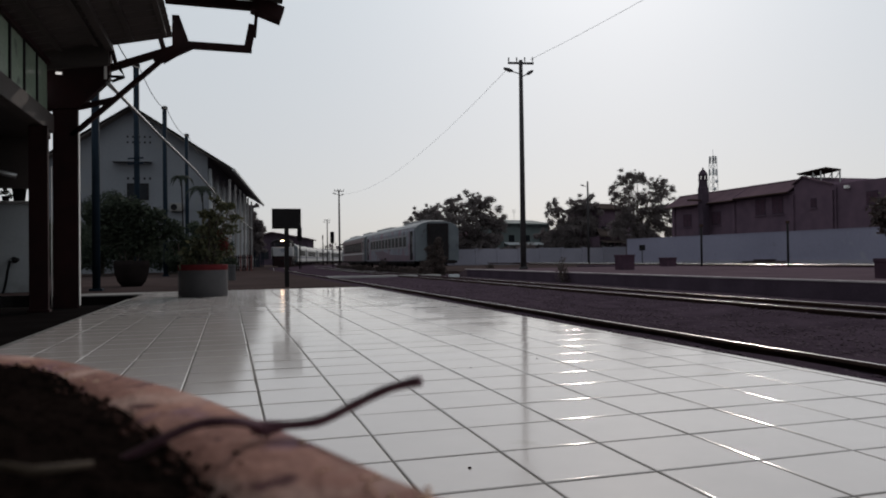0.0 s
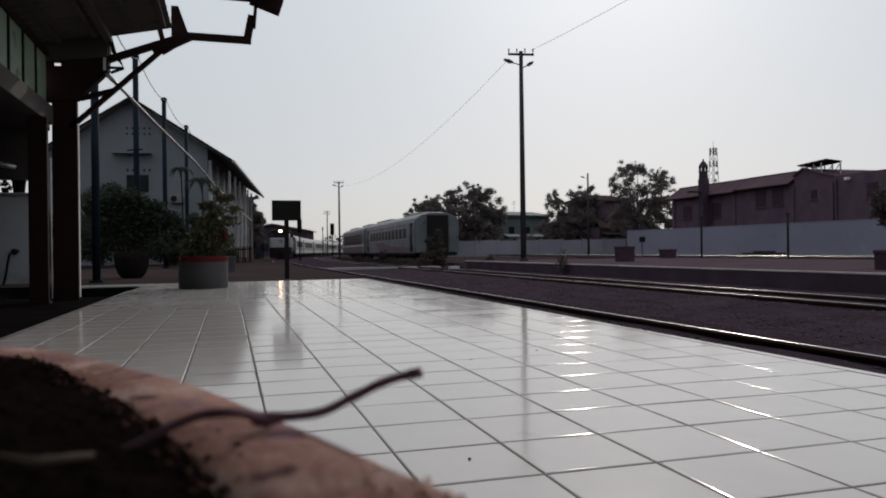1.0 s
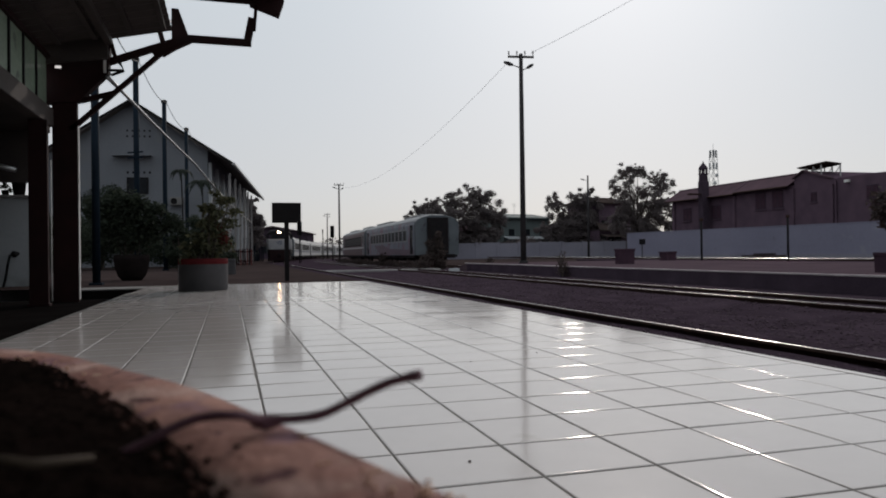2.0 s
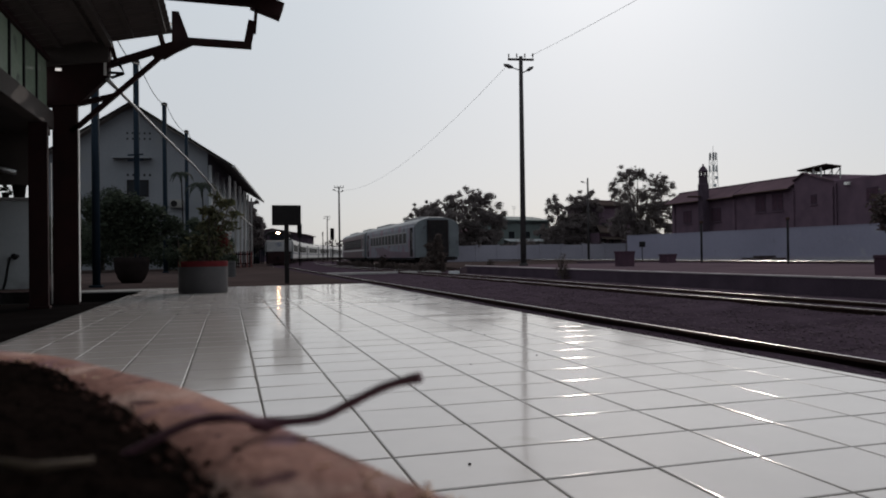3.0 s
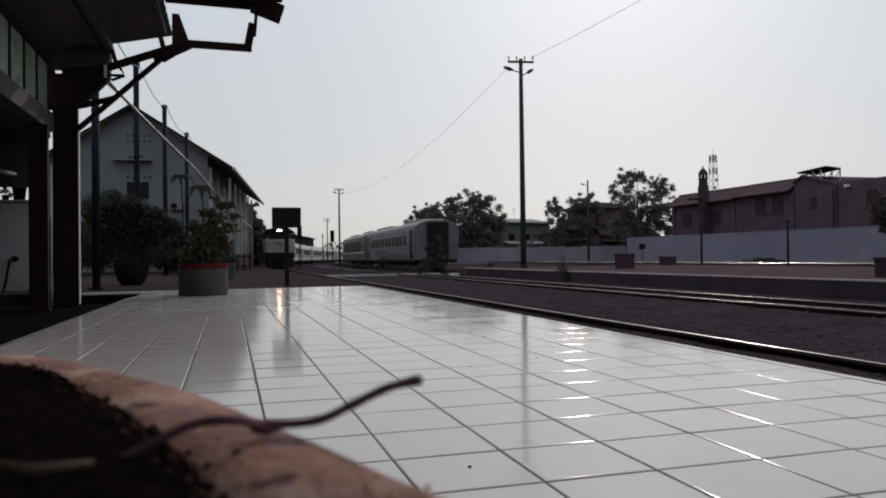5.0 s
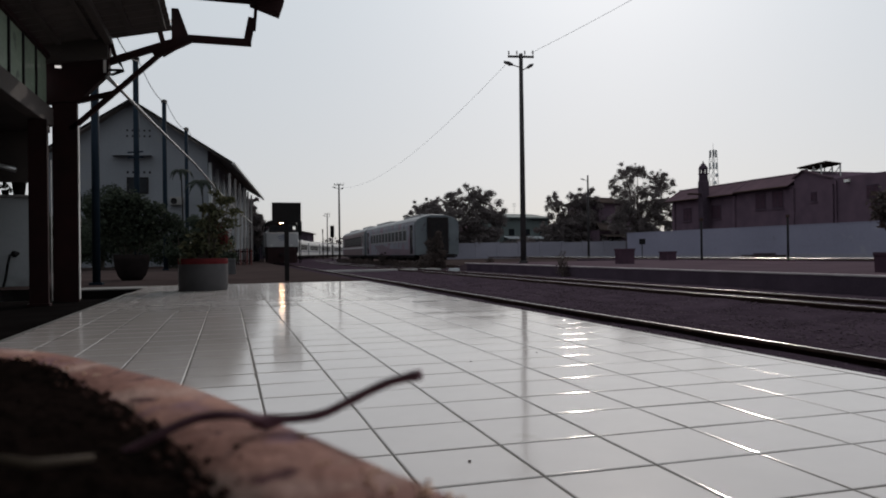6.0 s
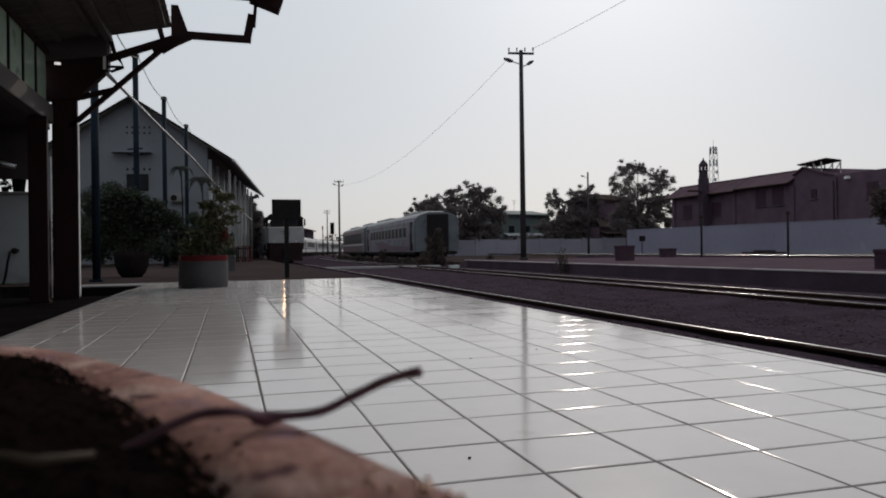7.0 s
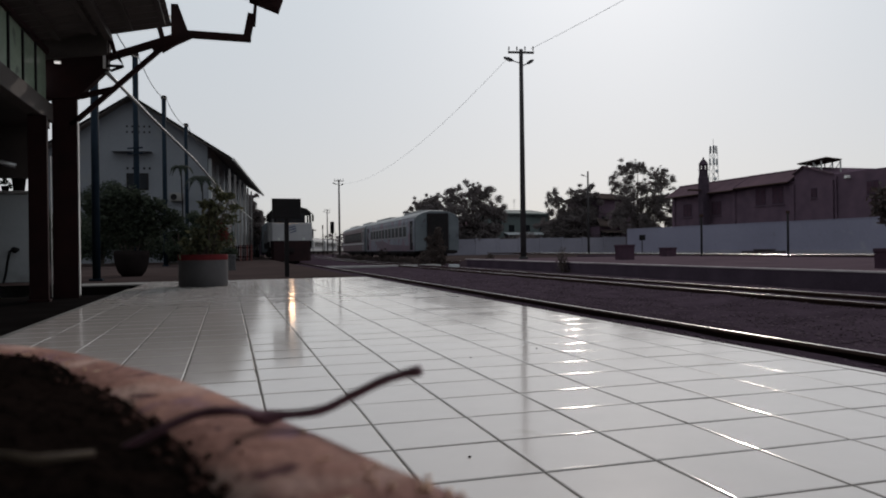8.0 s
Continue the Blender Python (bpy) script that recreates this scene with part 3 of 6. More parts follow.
# ---- the platform canopy ----
RECESS = thing("lower_floor", pose(0, 0, 0), "dark worn asphalt floor beside the tiled platform", "floor", kind="structure")
part("asphalt", box(-9, LEFT_X - 0.004, -40, 13.29, -0.5, -0.16), BLACKTOP, RECESS)
part("kerb", box(LEFT_X - 0.075, LEFT_X - 0.003, -40, 11.9, -0.3, -0.012, bevel=0.006), CONCRETE, RECESS)


def canopy():
    ca = thing("platform_canopy", pose(0, 0, 0), "maroon steel platform canopy with a corrugated roof", "canopy", kind="structure")
    # corrugated roof, rising to the right
    verts, faces = [], []
    n = 735
    for k in range(n + 1):
        y = -40 + (12.4 + 40) * k / n
        w = 0.018 * math.sin(k * math.pi / 2)
        for x, z in ((-2.75, 3.72), (-0.83, 4.14)):
            verts += [(x, y, z + w), (x, y, z + w + 0.012)]
    for k in range(n):
        a = 4 * k
        faces += [(a, a + 2, a + 6, a + 4), (a + 1, a + 5, a + 7, a + 3)]
    faces += [(0, 1, 3, 2), (4 * n, 4 * n + 2, 4 * n + 3, 4 * n + 1)]
    for side in (0, 2):
        faces += [(4 * k + side, 4 * k + 4 + side, 4 * k + 5 + side, 4 * k + 1 + side) for k in range(n)]
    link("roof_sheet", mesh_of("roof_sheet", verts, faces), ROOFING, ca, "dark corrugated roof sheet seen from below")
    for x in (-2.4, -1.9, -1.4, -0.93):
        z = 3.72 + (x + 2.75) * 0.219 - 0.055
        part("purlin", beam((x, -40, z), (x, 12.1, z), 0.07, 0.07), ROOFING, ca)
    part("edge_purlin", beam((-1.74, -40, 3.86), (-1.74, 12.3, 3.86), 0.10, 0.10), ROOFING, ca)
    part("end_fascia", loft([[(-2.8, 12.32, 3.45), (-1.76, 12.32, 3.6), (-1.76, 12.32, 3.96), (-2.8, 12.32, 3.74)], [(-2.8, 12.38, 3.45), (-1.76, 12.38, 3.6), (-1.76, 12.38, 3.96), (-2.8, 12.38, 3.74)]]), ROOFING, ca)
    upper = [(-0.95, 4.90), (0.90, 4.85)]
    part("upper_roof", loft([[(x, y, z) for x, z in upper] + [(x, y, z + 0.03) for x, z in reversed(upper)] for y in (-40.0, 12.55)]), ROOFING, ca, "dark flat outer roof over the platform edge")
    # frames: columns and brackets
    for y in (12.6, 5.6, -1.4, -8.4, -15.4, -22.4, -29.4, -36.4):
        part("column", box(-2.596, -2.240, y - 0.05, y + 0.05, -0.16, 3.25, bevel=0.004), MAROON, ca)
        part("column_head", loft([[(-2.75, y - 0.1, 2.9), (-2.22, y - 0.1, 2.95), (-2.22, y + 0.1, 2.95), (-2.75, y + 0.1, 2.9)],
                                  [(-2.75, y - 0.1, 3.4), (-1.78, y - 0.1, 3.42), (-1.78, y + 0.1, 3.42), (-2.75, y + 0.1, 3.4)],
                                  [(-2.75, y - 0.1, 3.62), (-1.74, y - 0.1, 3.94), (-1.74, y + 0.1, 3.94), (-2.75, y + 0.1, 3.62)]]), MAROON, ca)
        arms = [("lower_strut", (-2.34, 2.523), (-1.03, 3.781), 0.066), ("upper_arm", (-1.86, 3.585), (-0.62, 4.07), 0.10), ("knee", (-1.12, 3.76), (-0.56, 4.06), 0.11),
                ("outer_arm", (-0.68, 4.068), (0.40, 4.062), 0.102), ("end_post", (0.325, 4.02), (0.415, 4.47), 0.125), ("end_stub", (0.447, 4.28), (0.485, 4.72), 0.055),
                ("hanger", (-0.975, 3.96), (-1.03, 4.17), 0.08), ("tie", (-2.2, 2.98), (-1.70, 3.13), 0.06)]
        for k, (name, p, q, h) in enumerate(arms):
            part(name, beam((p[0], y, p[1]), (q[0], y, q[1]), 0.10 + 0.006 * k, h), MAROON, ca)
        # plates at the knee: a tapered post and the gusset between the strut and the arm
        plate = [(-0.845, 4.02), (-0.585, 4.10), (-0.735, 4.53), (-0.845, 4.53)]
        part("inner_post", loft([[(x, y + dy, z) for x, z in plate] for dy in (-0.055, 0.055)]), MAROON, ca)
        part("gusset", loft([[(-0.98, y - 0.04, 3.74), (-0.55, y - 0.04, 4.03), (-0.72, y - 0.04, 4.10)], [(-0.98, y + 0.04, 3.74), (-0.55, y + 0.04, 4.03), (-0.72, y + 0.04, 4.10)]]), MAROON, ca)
    # white strip puts the sunlight on the end column's right face into colour
    part("sunlit_face_strip", box(-2.2398, -2.226, 12.56, 12.64, -0.12, 2.62), WHITE, ca, "thin white strip painted as the end column's sunlit face")
    # rod added for the bright line between the columns, no known pipe
    part("bright_gap_rod", tube([(-2.468, 11.84, -0.1), (-2.468, 11.84, 1.95)], 0.0085, seg=8), WHITE, ca, "thin white rod added for the bright gap between the columns", smooth=True)
    part("drop_bar", beam((-1.77, 12.42, 4.05), (-1.66, 12.42, 3.62), 0.05, 0.06), MAROON, ca)
    # sunlight on the fascia's narrow right edge, put in as a white bar
    part("fascia_lit_edge", beam((-1.815, 12.42, 3.86), (-1.82, 12.42, 3.40), 0.012, 0.04), WHITE, ca, "white strip painted as the fascia's sunlit edge")
    # slatted fascia beam at the roof's edge, falling to its outer end
    part("fascia_beam", beam((-0.95, 12.6, 4.80), (0.5, 12.6, 4.79), 0.14, 0.13), MAROON, ca)
    part("gutter_end", beam((0.42, 12.6, 4.82), (0.90, 12.6, 4.66), 0.3, 0.24), MAROON, ca)
    # zig-zag cable hook under the arm
    part("hook", tube([(-1.60, 12.4, 3.62), (-1.60, 12.4, 3.555), (-1.541, 12.4, 3.447), (-1.775, 12.4, 3.44), (-1.72, 12.4, 3.365), (-1.55, 12.4, 3.44)], 0.024, seg=6), BLACK, ca)


canopy()


def canopy_lights():
    for x, z, w in ((-2.46, 3.42, 0.045), (-0.912, 4.33, 0.06)):
        t = thing("strip_light", pose(x, 12.36 if z < 4 else 12.68, z), "small lit white strip light under the canopy", "lamp", "strip lights under the canopy")
        part("housing", box(-w, w, -0.03, 0.03, 0.0, 0.045, bevel=0.008), WHITE, t)
        part("tube", tube([(-w * 0.9, -0.035, 0.01), (w * 0.9, -0.035, 0.01)], 0.018, seg=10), TUBEGLOW, t, "glowing glass tube", smooth=True)


canopy_lights()


def clerestory():
    cl = thing("clerestory", pose(-2.63, 0, 0), "row of milky green clerestory panes under the canopy roof", "window", kind="structure")
    y = -40.0
    part("bottom_rail", box(-0.09, 0.09, -40, 12.4, 2.52, 2.80, bevel=0.01), ROOFING, cl)
    part("top_rail", box(-0.06, 0.06, -40, 12.4, 3.55, 3.62), MAROON, cl)
    while y < 12.2:
        part("pane", box(-0.008, 0.008, y + 0.03, y + 0.65, 2.80, 3.55), CLERE, cl)
        part("mullion", box(-0.03, 0.03, y - 0.025, y + 0.025, 2.80, 3.55), BLACK, cl)
        y += 0.68
    sl = thing("column", pose(-2.585, 11.7, 0), "second maroon steel column under the canopy", "column", kind="structure")
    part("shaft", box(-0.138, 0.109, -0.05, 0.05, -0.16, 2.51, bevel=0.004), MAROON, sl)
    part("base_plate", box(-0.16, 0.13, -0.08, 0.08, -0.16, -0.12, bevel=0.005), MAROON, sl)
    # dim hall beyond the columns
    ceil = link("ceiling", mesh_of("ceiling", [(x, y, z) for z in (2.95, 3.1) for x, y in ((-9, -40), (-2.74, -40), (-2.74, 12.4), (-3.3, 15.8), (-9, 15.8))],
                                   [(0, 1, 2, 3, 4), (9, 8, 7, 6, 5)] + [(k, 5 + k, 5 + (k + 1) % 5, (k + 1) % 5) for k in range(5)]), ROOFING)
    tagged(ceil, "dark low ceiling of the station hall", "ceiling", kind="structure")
    w = part("wall_back", box(-9.2, -9.0, -40, 16, -0.4, 3.4), PLASTER)
    tagged(w, "plain plaster wall of the station hall", "wall", kind="structure")
    g = thing("garden_wall", pose(0, 0, 0), "low pale plastered wall beside the hall", "wall", kind="structure")
    # lighter than PLASTER: the light this wall reflects is put into its colour
    part("wall_body", box(-9.0, -3.62, 16.0, 16.2, -0.42, 1.70, bevel=0.015), WHITEWASH, g)
    part("coping", box(-9.0, -3.58, 15.95, 16.25, 1.70, 1.76, bevel=0.01), KERB, g)
    be = thing("eaves_beam", pose(0, 0, 0), "dark eaves beam and duct over the low wall", "beam", kind="structure")
    part("beam", box(-9, -3.45, 15.6, 15.8, 1.98, 2.95), ROOFING, be)
    part("pipe", tube([(-5.6, 15.4, 2.36), (-4.9, 15.4, 2.39), (-4.6, 15.4, 2.36), (-4.2, 15.4, 2.28), (-3.8, 15.4, 2.18)], 0.05), STEEL, be, smooth=True)
    ho = thing("hose", pose(0, 0, 0), "black hose hanging from a tap by the wall", "hose")
    part("hose_loop", tube([(-3.90, 15.72, 0.60), (-3.99, 15.7, 0.59), (-4.03, 15.7, 0.40), (-4.07, 15.7, 0.13), (-4.12, 15.7, -0.05), (-4.22, 15.68, -0.10)], 0.024), BLACK, ho, smooth=True)
    part("tap", tube([(-3.93, 15.99, 0.62), (-3.93, 15.74, 0.62), (-3.90, 15.70, 0.585)], [0.035, 0.055, 0.045], seg=12), BLACK, ho, smooth=True)


clerestory()


def wall_pots():
    for x, r, h, n in ((-3.92, 0.125, 0.25, 0), (-4.16, 0.07, 0.10, 260)):
        p = thing("plant_pot", pose(x, 16.1, 1.76), "small dark clay pot standing on the low wall", "plant pot", "pots on the low wall")
        part("body", lathe([(0, 0), (r * 0.8, 0), (r, h * 0.9), (r * 1.06, h * 0.92), (r * 1.06, h), (r * 0.9, h), (r * 0.85, h * 0.8), (0, h * 0.8)], 20), CLAYPOT, p, smooth=True)
        if n:
            s = thing("shrub", pose(x, 16.1, 1.76 + h * 0.8), "straggling small plant in a clay pot", "plant", "potted shrubs")
            part("stems", tube([(0, 0, 0), (0.02, 0, 0.1), (0, 0, 0.18)], [0.008, 0.006, 0.003]), BARK, s)
            link("leaves", leaf_mesh("leaves", [(0, 0, 0.10, 0.07), (0.08, 0, 0.02, 0.05), (-0.12, 0, 0.08, 0.06), (-0.25, 0, 0.04, 0.06), (0.0, 0, 0.18, 0.05), (-0.36, 0, 0.12, 0.08)], n, 0.035, np.random.default_rng(9)), LEAF, s)


wall_pots()


def sign_board():
    s = thing("sign_board", pose(1.155, 15.5, EARTH_Z), "black notice board on a dark steel post", "sign")
    part("post", box(-0.045, 0.045, -0.04, 0.04, 0, 1.24, bevel=0.006), BLACK, s)
    part("board", box(-0.285, 0.285, -0.065, -0.04, 1.212, 1.612, bevel=0.006), BLACK, s)
    part("frame", box(-0.295, 0.295, -0.04, -0.02, 1.202, 1.622, bevel=0.004), POLE, s)


sign_board()

# ---- plants and pots on the near side ----


def foliage_pot(m, label, r, h, rim_mat, body_mat, clumps, count, size, seed, leaf=None, bowl=False, stems=6, blossoms=()):
    if bowl:
        po = thing("plant_pot", m, label, "plant pot", "bowl shaped plant pots")
        part("body", lathe([(0, 0), (r * 0.55, 0), (r * 0.78, h * 0.18), (r * 0.95, h * 0.5), (r, h * 0.8), (r * 0.98, h), (r * 0.9, h), (r * 0.85, h * 0.85), (0, h * 0.85)], 40), body_mat, po, smooth=True)
    else:
        po = big_pot(m, label, rim_mat, body_mat, r, h)
        part("soil", lathe([(0, h - 0.03), (r - 0.03, h - 0.05)], 32), SOIL, po)
    plant = thing("shrub", m @ pose(0, 0, h * 0.85), "bushy green shrub growing in a pot", "plant", "potted shrubs")
    rng = np.random.default_rng(seed)
    bm = bmesh.new()
    for k in range(stems):
        c = clumps[k % len(clumps)]
        a = rng.uniform(0, 6.28)
        b = (math.cos(a) * r * 0.4, math.sin(a) * r * 0.4, -0.05)
        mid = (b[0] * 0.6 + c[0] * 0.4 + rng.normal(0, 0.03), b[1] * 0.6 + c[1] * 0.4, c[2] * 0.5)
        tube([b, mid, c[:3]], [0.016, 0.011, 0.005], bm, 6)
    part("stems", bm, BARK, plant)
    link("leaves", leaf_mesh("leaves", clumps, count, size, rng), leaf or LEAF, plant)
    if blossoms:
        link("blossoms", leaf_mesh("blossoms", blossoms, 150, size * 0.8, rng), BLOSSOM, plant, "faded red bracts")
    return po


foliage_pot(pose(-0.38, 11.95, 0), "round grey concrete plant pot with a red painted rim", 0.365, 0.49, REDRIM, POTGREY,
            [(0.1, 0, 0.2, 0.18), (-0.12, 0.05, 0.2, 0.14), (0.2, 0, 0.5, 0.17), (0.2, 0.05, 0.76, 0.15), (0.28, 0, 0.98, 0.10), (0.05, 0, 0.62, 0.13), (0.34, 0, 0.3, 0.14),
             (-0.1, 0, 0.42, 0.10), (0.40, 0.05, 0.62, 0.11), (0.10, 0, 0.88, 0.09), (0.0, 0, 0.36, 0.15), (0.48, 0, 0.80, 0.09), (0.2, 0, 1.08, 0.07), (0.0, 0, 0.86, 0.09), (0.42, 0, 0.98, 0.07),
             (-0.22, -0.1, 0.10, 0.13), (-0.30, 0, 0.26, 0.08)],
            1500, 0.046, 11, leaf=OLIVELEAF, stems=15, blossoms=[(0.30, -0.05, 0.42, 0.10), (0.34, 0, 0.30, 0.09), (0.22, 0, 0.52, 0.08)])
foliage_pot(pose(-2.15, 18.3, EARTH_Z), "dark clay bowl pot with a dense shrub", 0.385, 0.59, CLAYPOT, CLAYPOT,
            [(0, 0, 0.5, 0.42), (-0.5, 0, 0.7, 0.36), (0.4, 0.2, 0.65, 0.36), (-0.2, 0, 0.95, 0.40), (0.25, 0, 0.9, 0.36), (-0.3, 0, 1.3, 0.32), (0.1, 0, 1.28, 0.30), (0.5, 0.1, 1.12, 0.28), (-0.75, 0, 1.15, 0.32), (0.85, 0.2, 0.85, 0.28)], 8200, 0.05, 12, bowl=True, stems=10)
foliage_pot(pose(0.085, 21.8, EARTH_Z), "small grey concrete plant pot", 0.108, 0.455, POTGREY, POTGREY,
            [(0, 0, 0.10, 0.08), (0.03, 0, 0.16, 0.06), (-0.05, 0, 0.2, 0.06)], 130, 0.035, 13)


def shrub_bank():
    rng = np.random.default_rng(21)
    spots = [(-4.6, 22.5, 1.9, 1.3), (-3.6, 23.5, 2.2, 1.3), (-2.6, 24.5, 2.0, 1.2), (-1.9, 26.0, 1.6, 1.1), (-1.2, 24.0, 1.3, 0.8), (-0.7, 26.5, 1.6, 0.9), (-5.4, 25, 2.2, 1.4), (-0.35, 21.5, 1.1, 0.6), (-0.85, 29.0, 1.5, 0.8), (-4.6, 18.8, 2.0, 0.8),
             (-1.7, 29.5, 2.0, 0.8), (-0.9, 30.5, 2.2, 0.8), (-4.0, 26.5, 3.2, 1.3), (-1.15, 33.0, 2.4, 0.9)]
    for x, y, h, r in spots:
        if y < 26.8:                                     # these stand well back, against the building
            x, y, h, r = x * 1.45, y * 1.45, (h - 0.95) * 1.45 + 0.35, r * 1.35
        else:
            h -= 0.4
        sh = thing("garden_shrub", pose(x, y, EARTH_Z - 0.02), "dense dark green garden shrub by the platform", "plant", "garden shrubs")
        bm = bmesh.new()
        for k in range(5):
            a = rng.uniform(0, 6.28)
            tube([(0, 0, 0), (0.2 * math.cos(a), 0.2 * math.sin(a), h * 0.4), (0.5 * r * math.cos(a), 0.5 * r * math.sin(a), h * 0.8)], [0.05, 0.035, 0.012], bm, 6)
        part("stems", bm, BARK, sh)
        clumps = [(rng.normal(0, r * 0.4), rng.normal(0, r * 0.3), rng.uniform(0.3, 1.05) * h, rng.uniform(0.16, 0.36) * r) for _ in range(20)]
        if x < -4.0:
            clumps.append((0, 0, h * 0.45, r * 0.6))
        link("leaves", leaf_mesh("leaves", clumps, 9500 if x < -4.0 else 4200, 0.062, rng), LEAF, sh)


shrub_bank()


def palm(x, y, h, spread, seed):
    rng = np.random.default_rng(seed)
    p = thing("palm", pose(x, y, EARTH_Z - 0.02), "slender garden palm with drooping fronds", "palm", "garden palms")
    part("trunk", tube([(0, 0, 0), (0.05, 0, h * 0.5), (0.0, 0, h)], [0.045, 0.03, 0.025], seg=10), CLAYPOT, p, smooth=True)
    for k in range(11):
        a = k * math.tau / 11 + rng.uniform(-0.2, 0.2)
        verts, faces = [], []
        steps = 12
        ahead = Vector((math.cos(a), math.sin(a), 0))
        n = Vector((-math.sin(a), math.cos(a), 0))
        for s in range(steps + 1):
            t = s / steps
            c = ahead * spread * t + Vector((0, 0, h + 0.35 * spread * math.sin(t * 2.6) - 0.75 * spread * t * t))
            l = 0.32 * spread * math.sin(math.pi * min(1, t + 0.12)) + 0.02
            drop = ahead * l * 0.5 - Vector((0, 0, l * 0.5))
            verts += [(c + n * 0.012)[:], (c - n * 0.012)[:], (c + n * l + drop)[:], (c - n * l + drop)[:]]
            if s:
                q = 4 * (s - 1)
                faces += [(q, q + 4, q + 5, q + 1), (q, q + 2, q + 4), (q + 1, q + 5, q + 3)]
        link("frond", mesh_of("frond", verts, faces), PALMLEAF, p)


palm(-1.93, 33.6, 4.21, 0.55, 31)
palm(-1.12, 35.0, 3.84, 0.85, 32)

# ---- row of blue posts along the station side ----


def blue_posts():
    spots = [(-2.47, 15.6, 4.4, 0.075), (-2.65, 23.95, 6.98, 0.085), (-2.34, 30.3, 6.98, 0.085), (-1.86, 36.6, 6.98, 0.085), (-1.32, 43.8, 6.98, 0.085),
             (-0.75, 50.0, 6.6, 0.085), (-0.15, 56.0, 6.3, 0.085), (0.45, 62.0, 6.0, 0.085), (1.0, 67.5, 5.8, 0.085)]
    for x, y, h, r in spots:
        h -= 0.41
        p = thing("steel_post", pose(x, y, EARTH_Z), "tall blue painted tubular steel post", "post", "blue posts beside the platform")
        part("shaft", tube([(0, 0, 0), (0, 0, h)], r, seg=14), BLUE, p, smooth=True)
        part("cap", lathe([(0, h + 0.05), (r * 0.7, h + 0.04), (r * 1.35, h), (r * 1.35, h - 0.08), (r, h - 0.085)], 14), BLACK, p)
        part("foot", box(-0.12, 0.12, -0.12, 0.12, 0, 0.05, bevel=0.01), BLUE, p)
        if 23 < y < 25:
            for z in (3.52, 3.68):
                part("bracket", beam((-0.24, -0.1, z), (0.2, -0.1, z + 0.04), 0.03, 0.045), BLUE, p)
    line = thing("overhead_wire", pose(0, 0, 0), "thin black wire strung between the blue posts", "wire")
    pts = [(-2.05, 14.0, 4.9)] + [(x + 0.09, y, h - 0.5) for x, y, h, r in spots[1:6]]
    for a, b in zip(pts, pts[1:]):
        a, b = Vector(a), Vector(b)
        part("span", tube([a.lerp(b, t / 8) - Vector((0, 0, 0.9 * t / 8 * (1 - t / 8) * 1.2)) for t in range(9)], 0.012, seg=6), CABLE, line)
    pipe = thing("steel_cable", pose(0, 0, 0), "pale steel cable sagging down from the canopy", "cable")
    pts = [Vector(p) for p in ((-1.78, 12.4, 3.33), (-2.12, 16.5, 4.0), (-1.95, 22.0, 4.22), (-1.2, 29.0, 4.0), (-0.5, 35.0, 3.55), (0.5, 45.0, 3.2), (1.7, 57.0, 2.95))]
    part("strand", tube(pts, 0.035, seg=8), STEEL, pipe, smooth=True)


blue_posts()


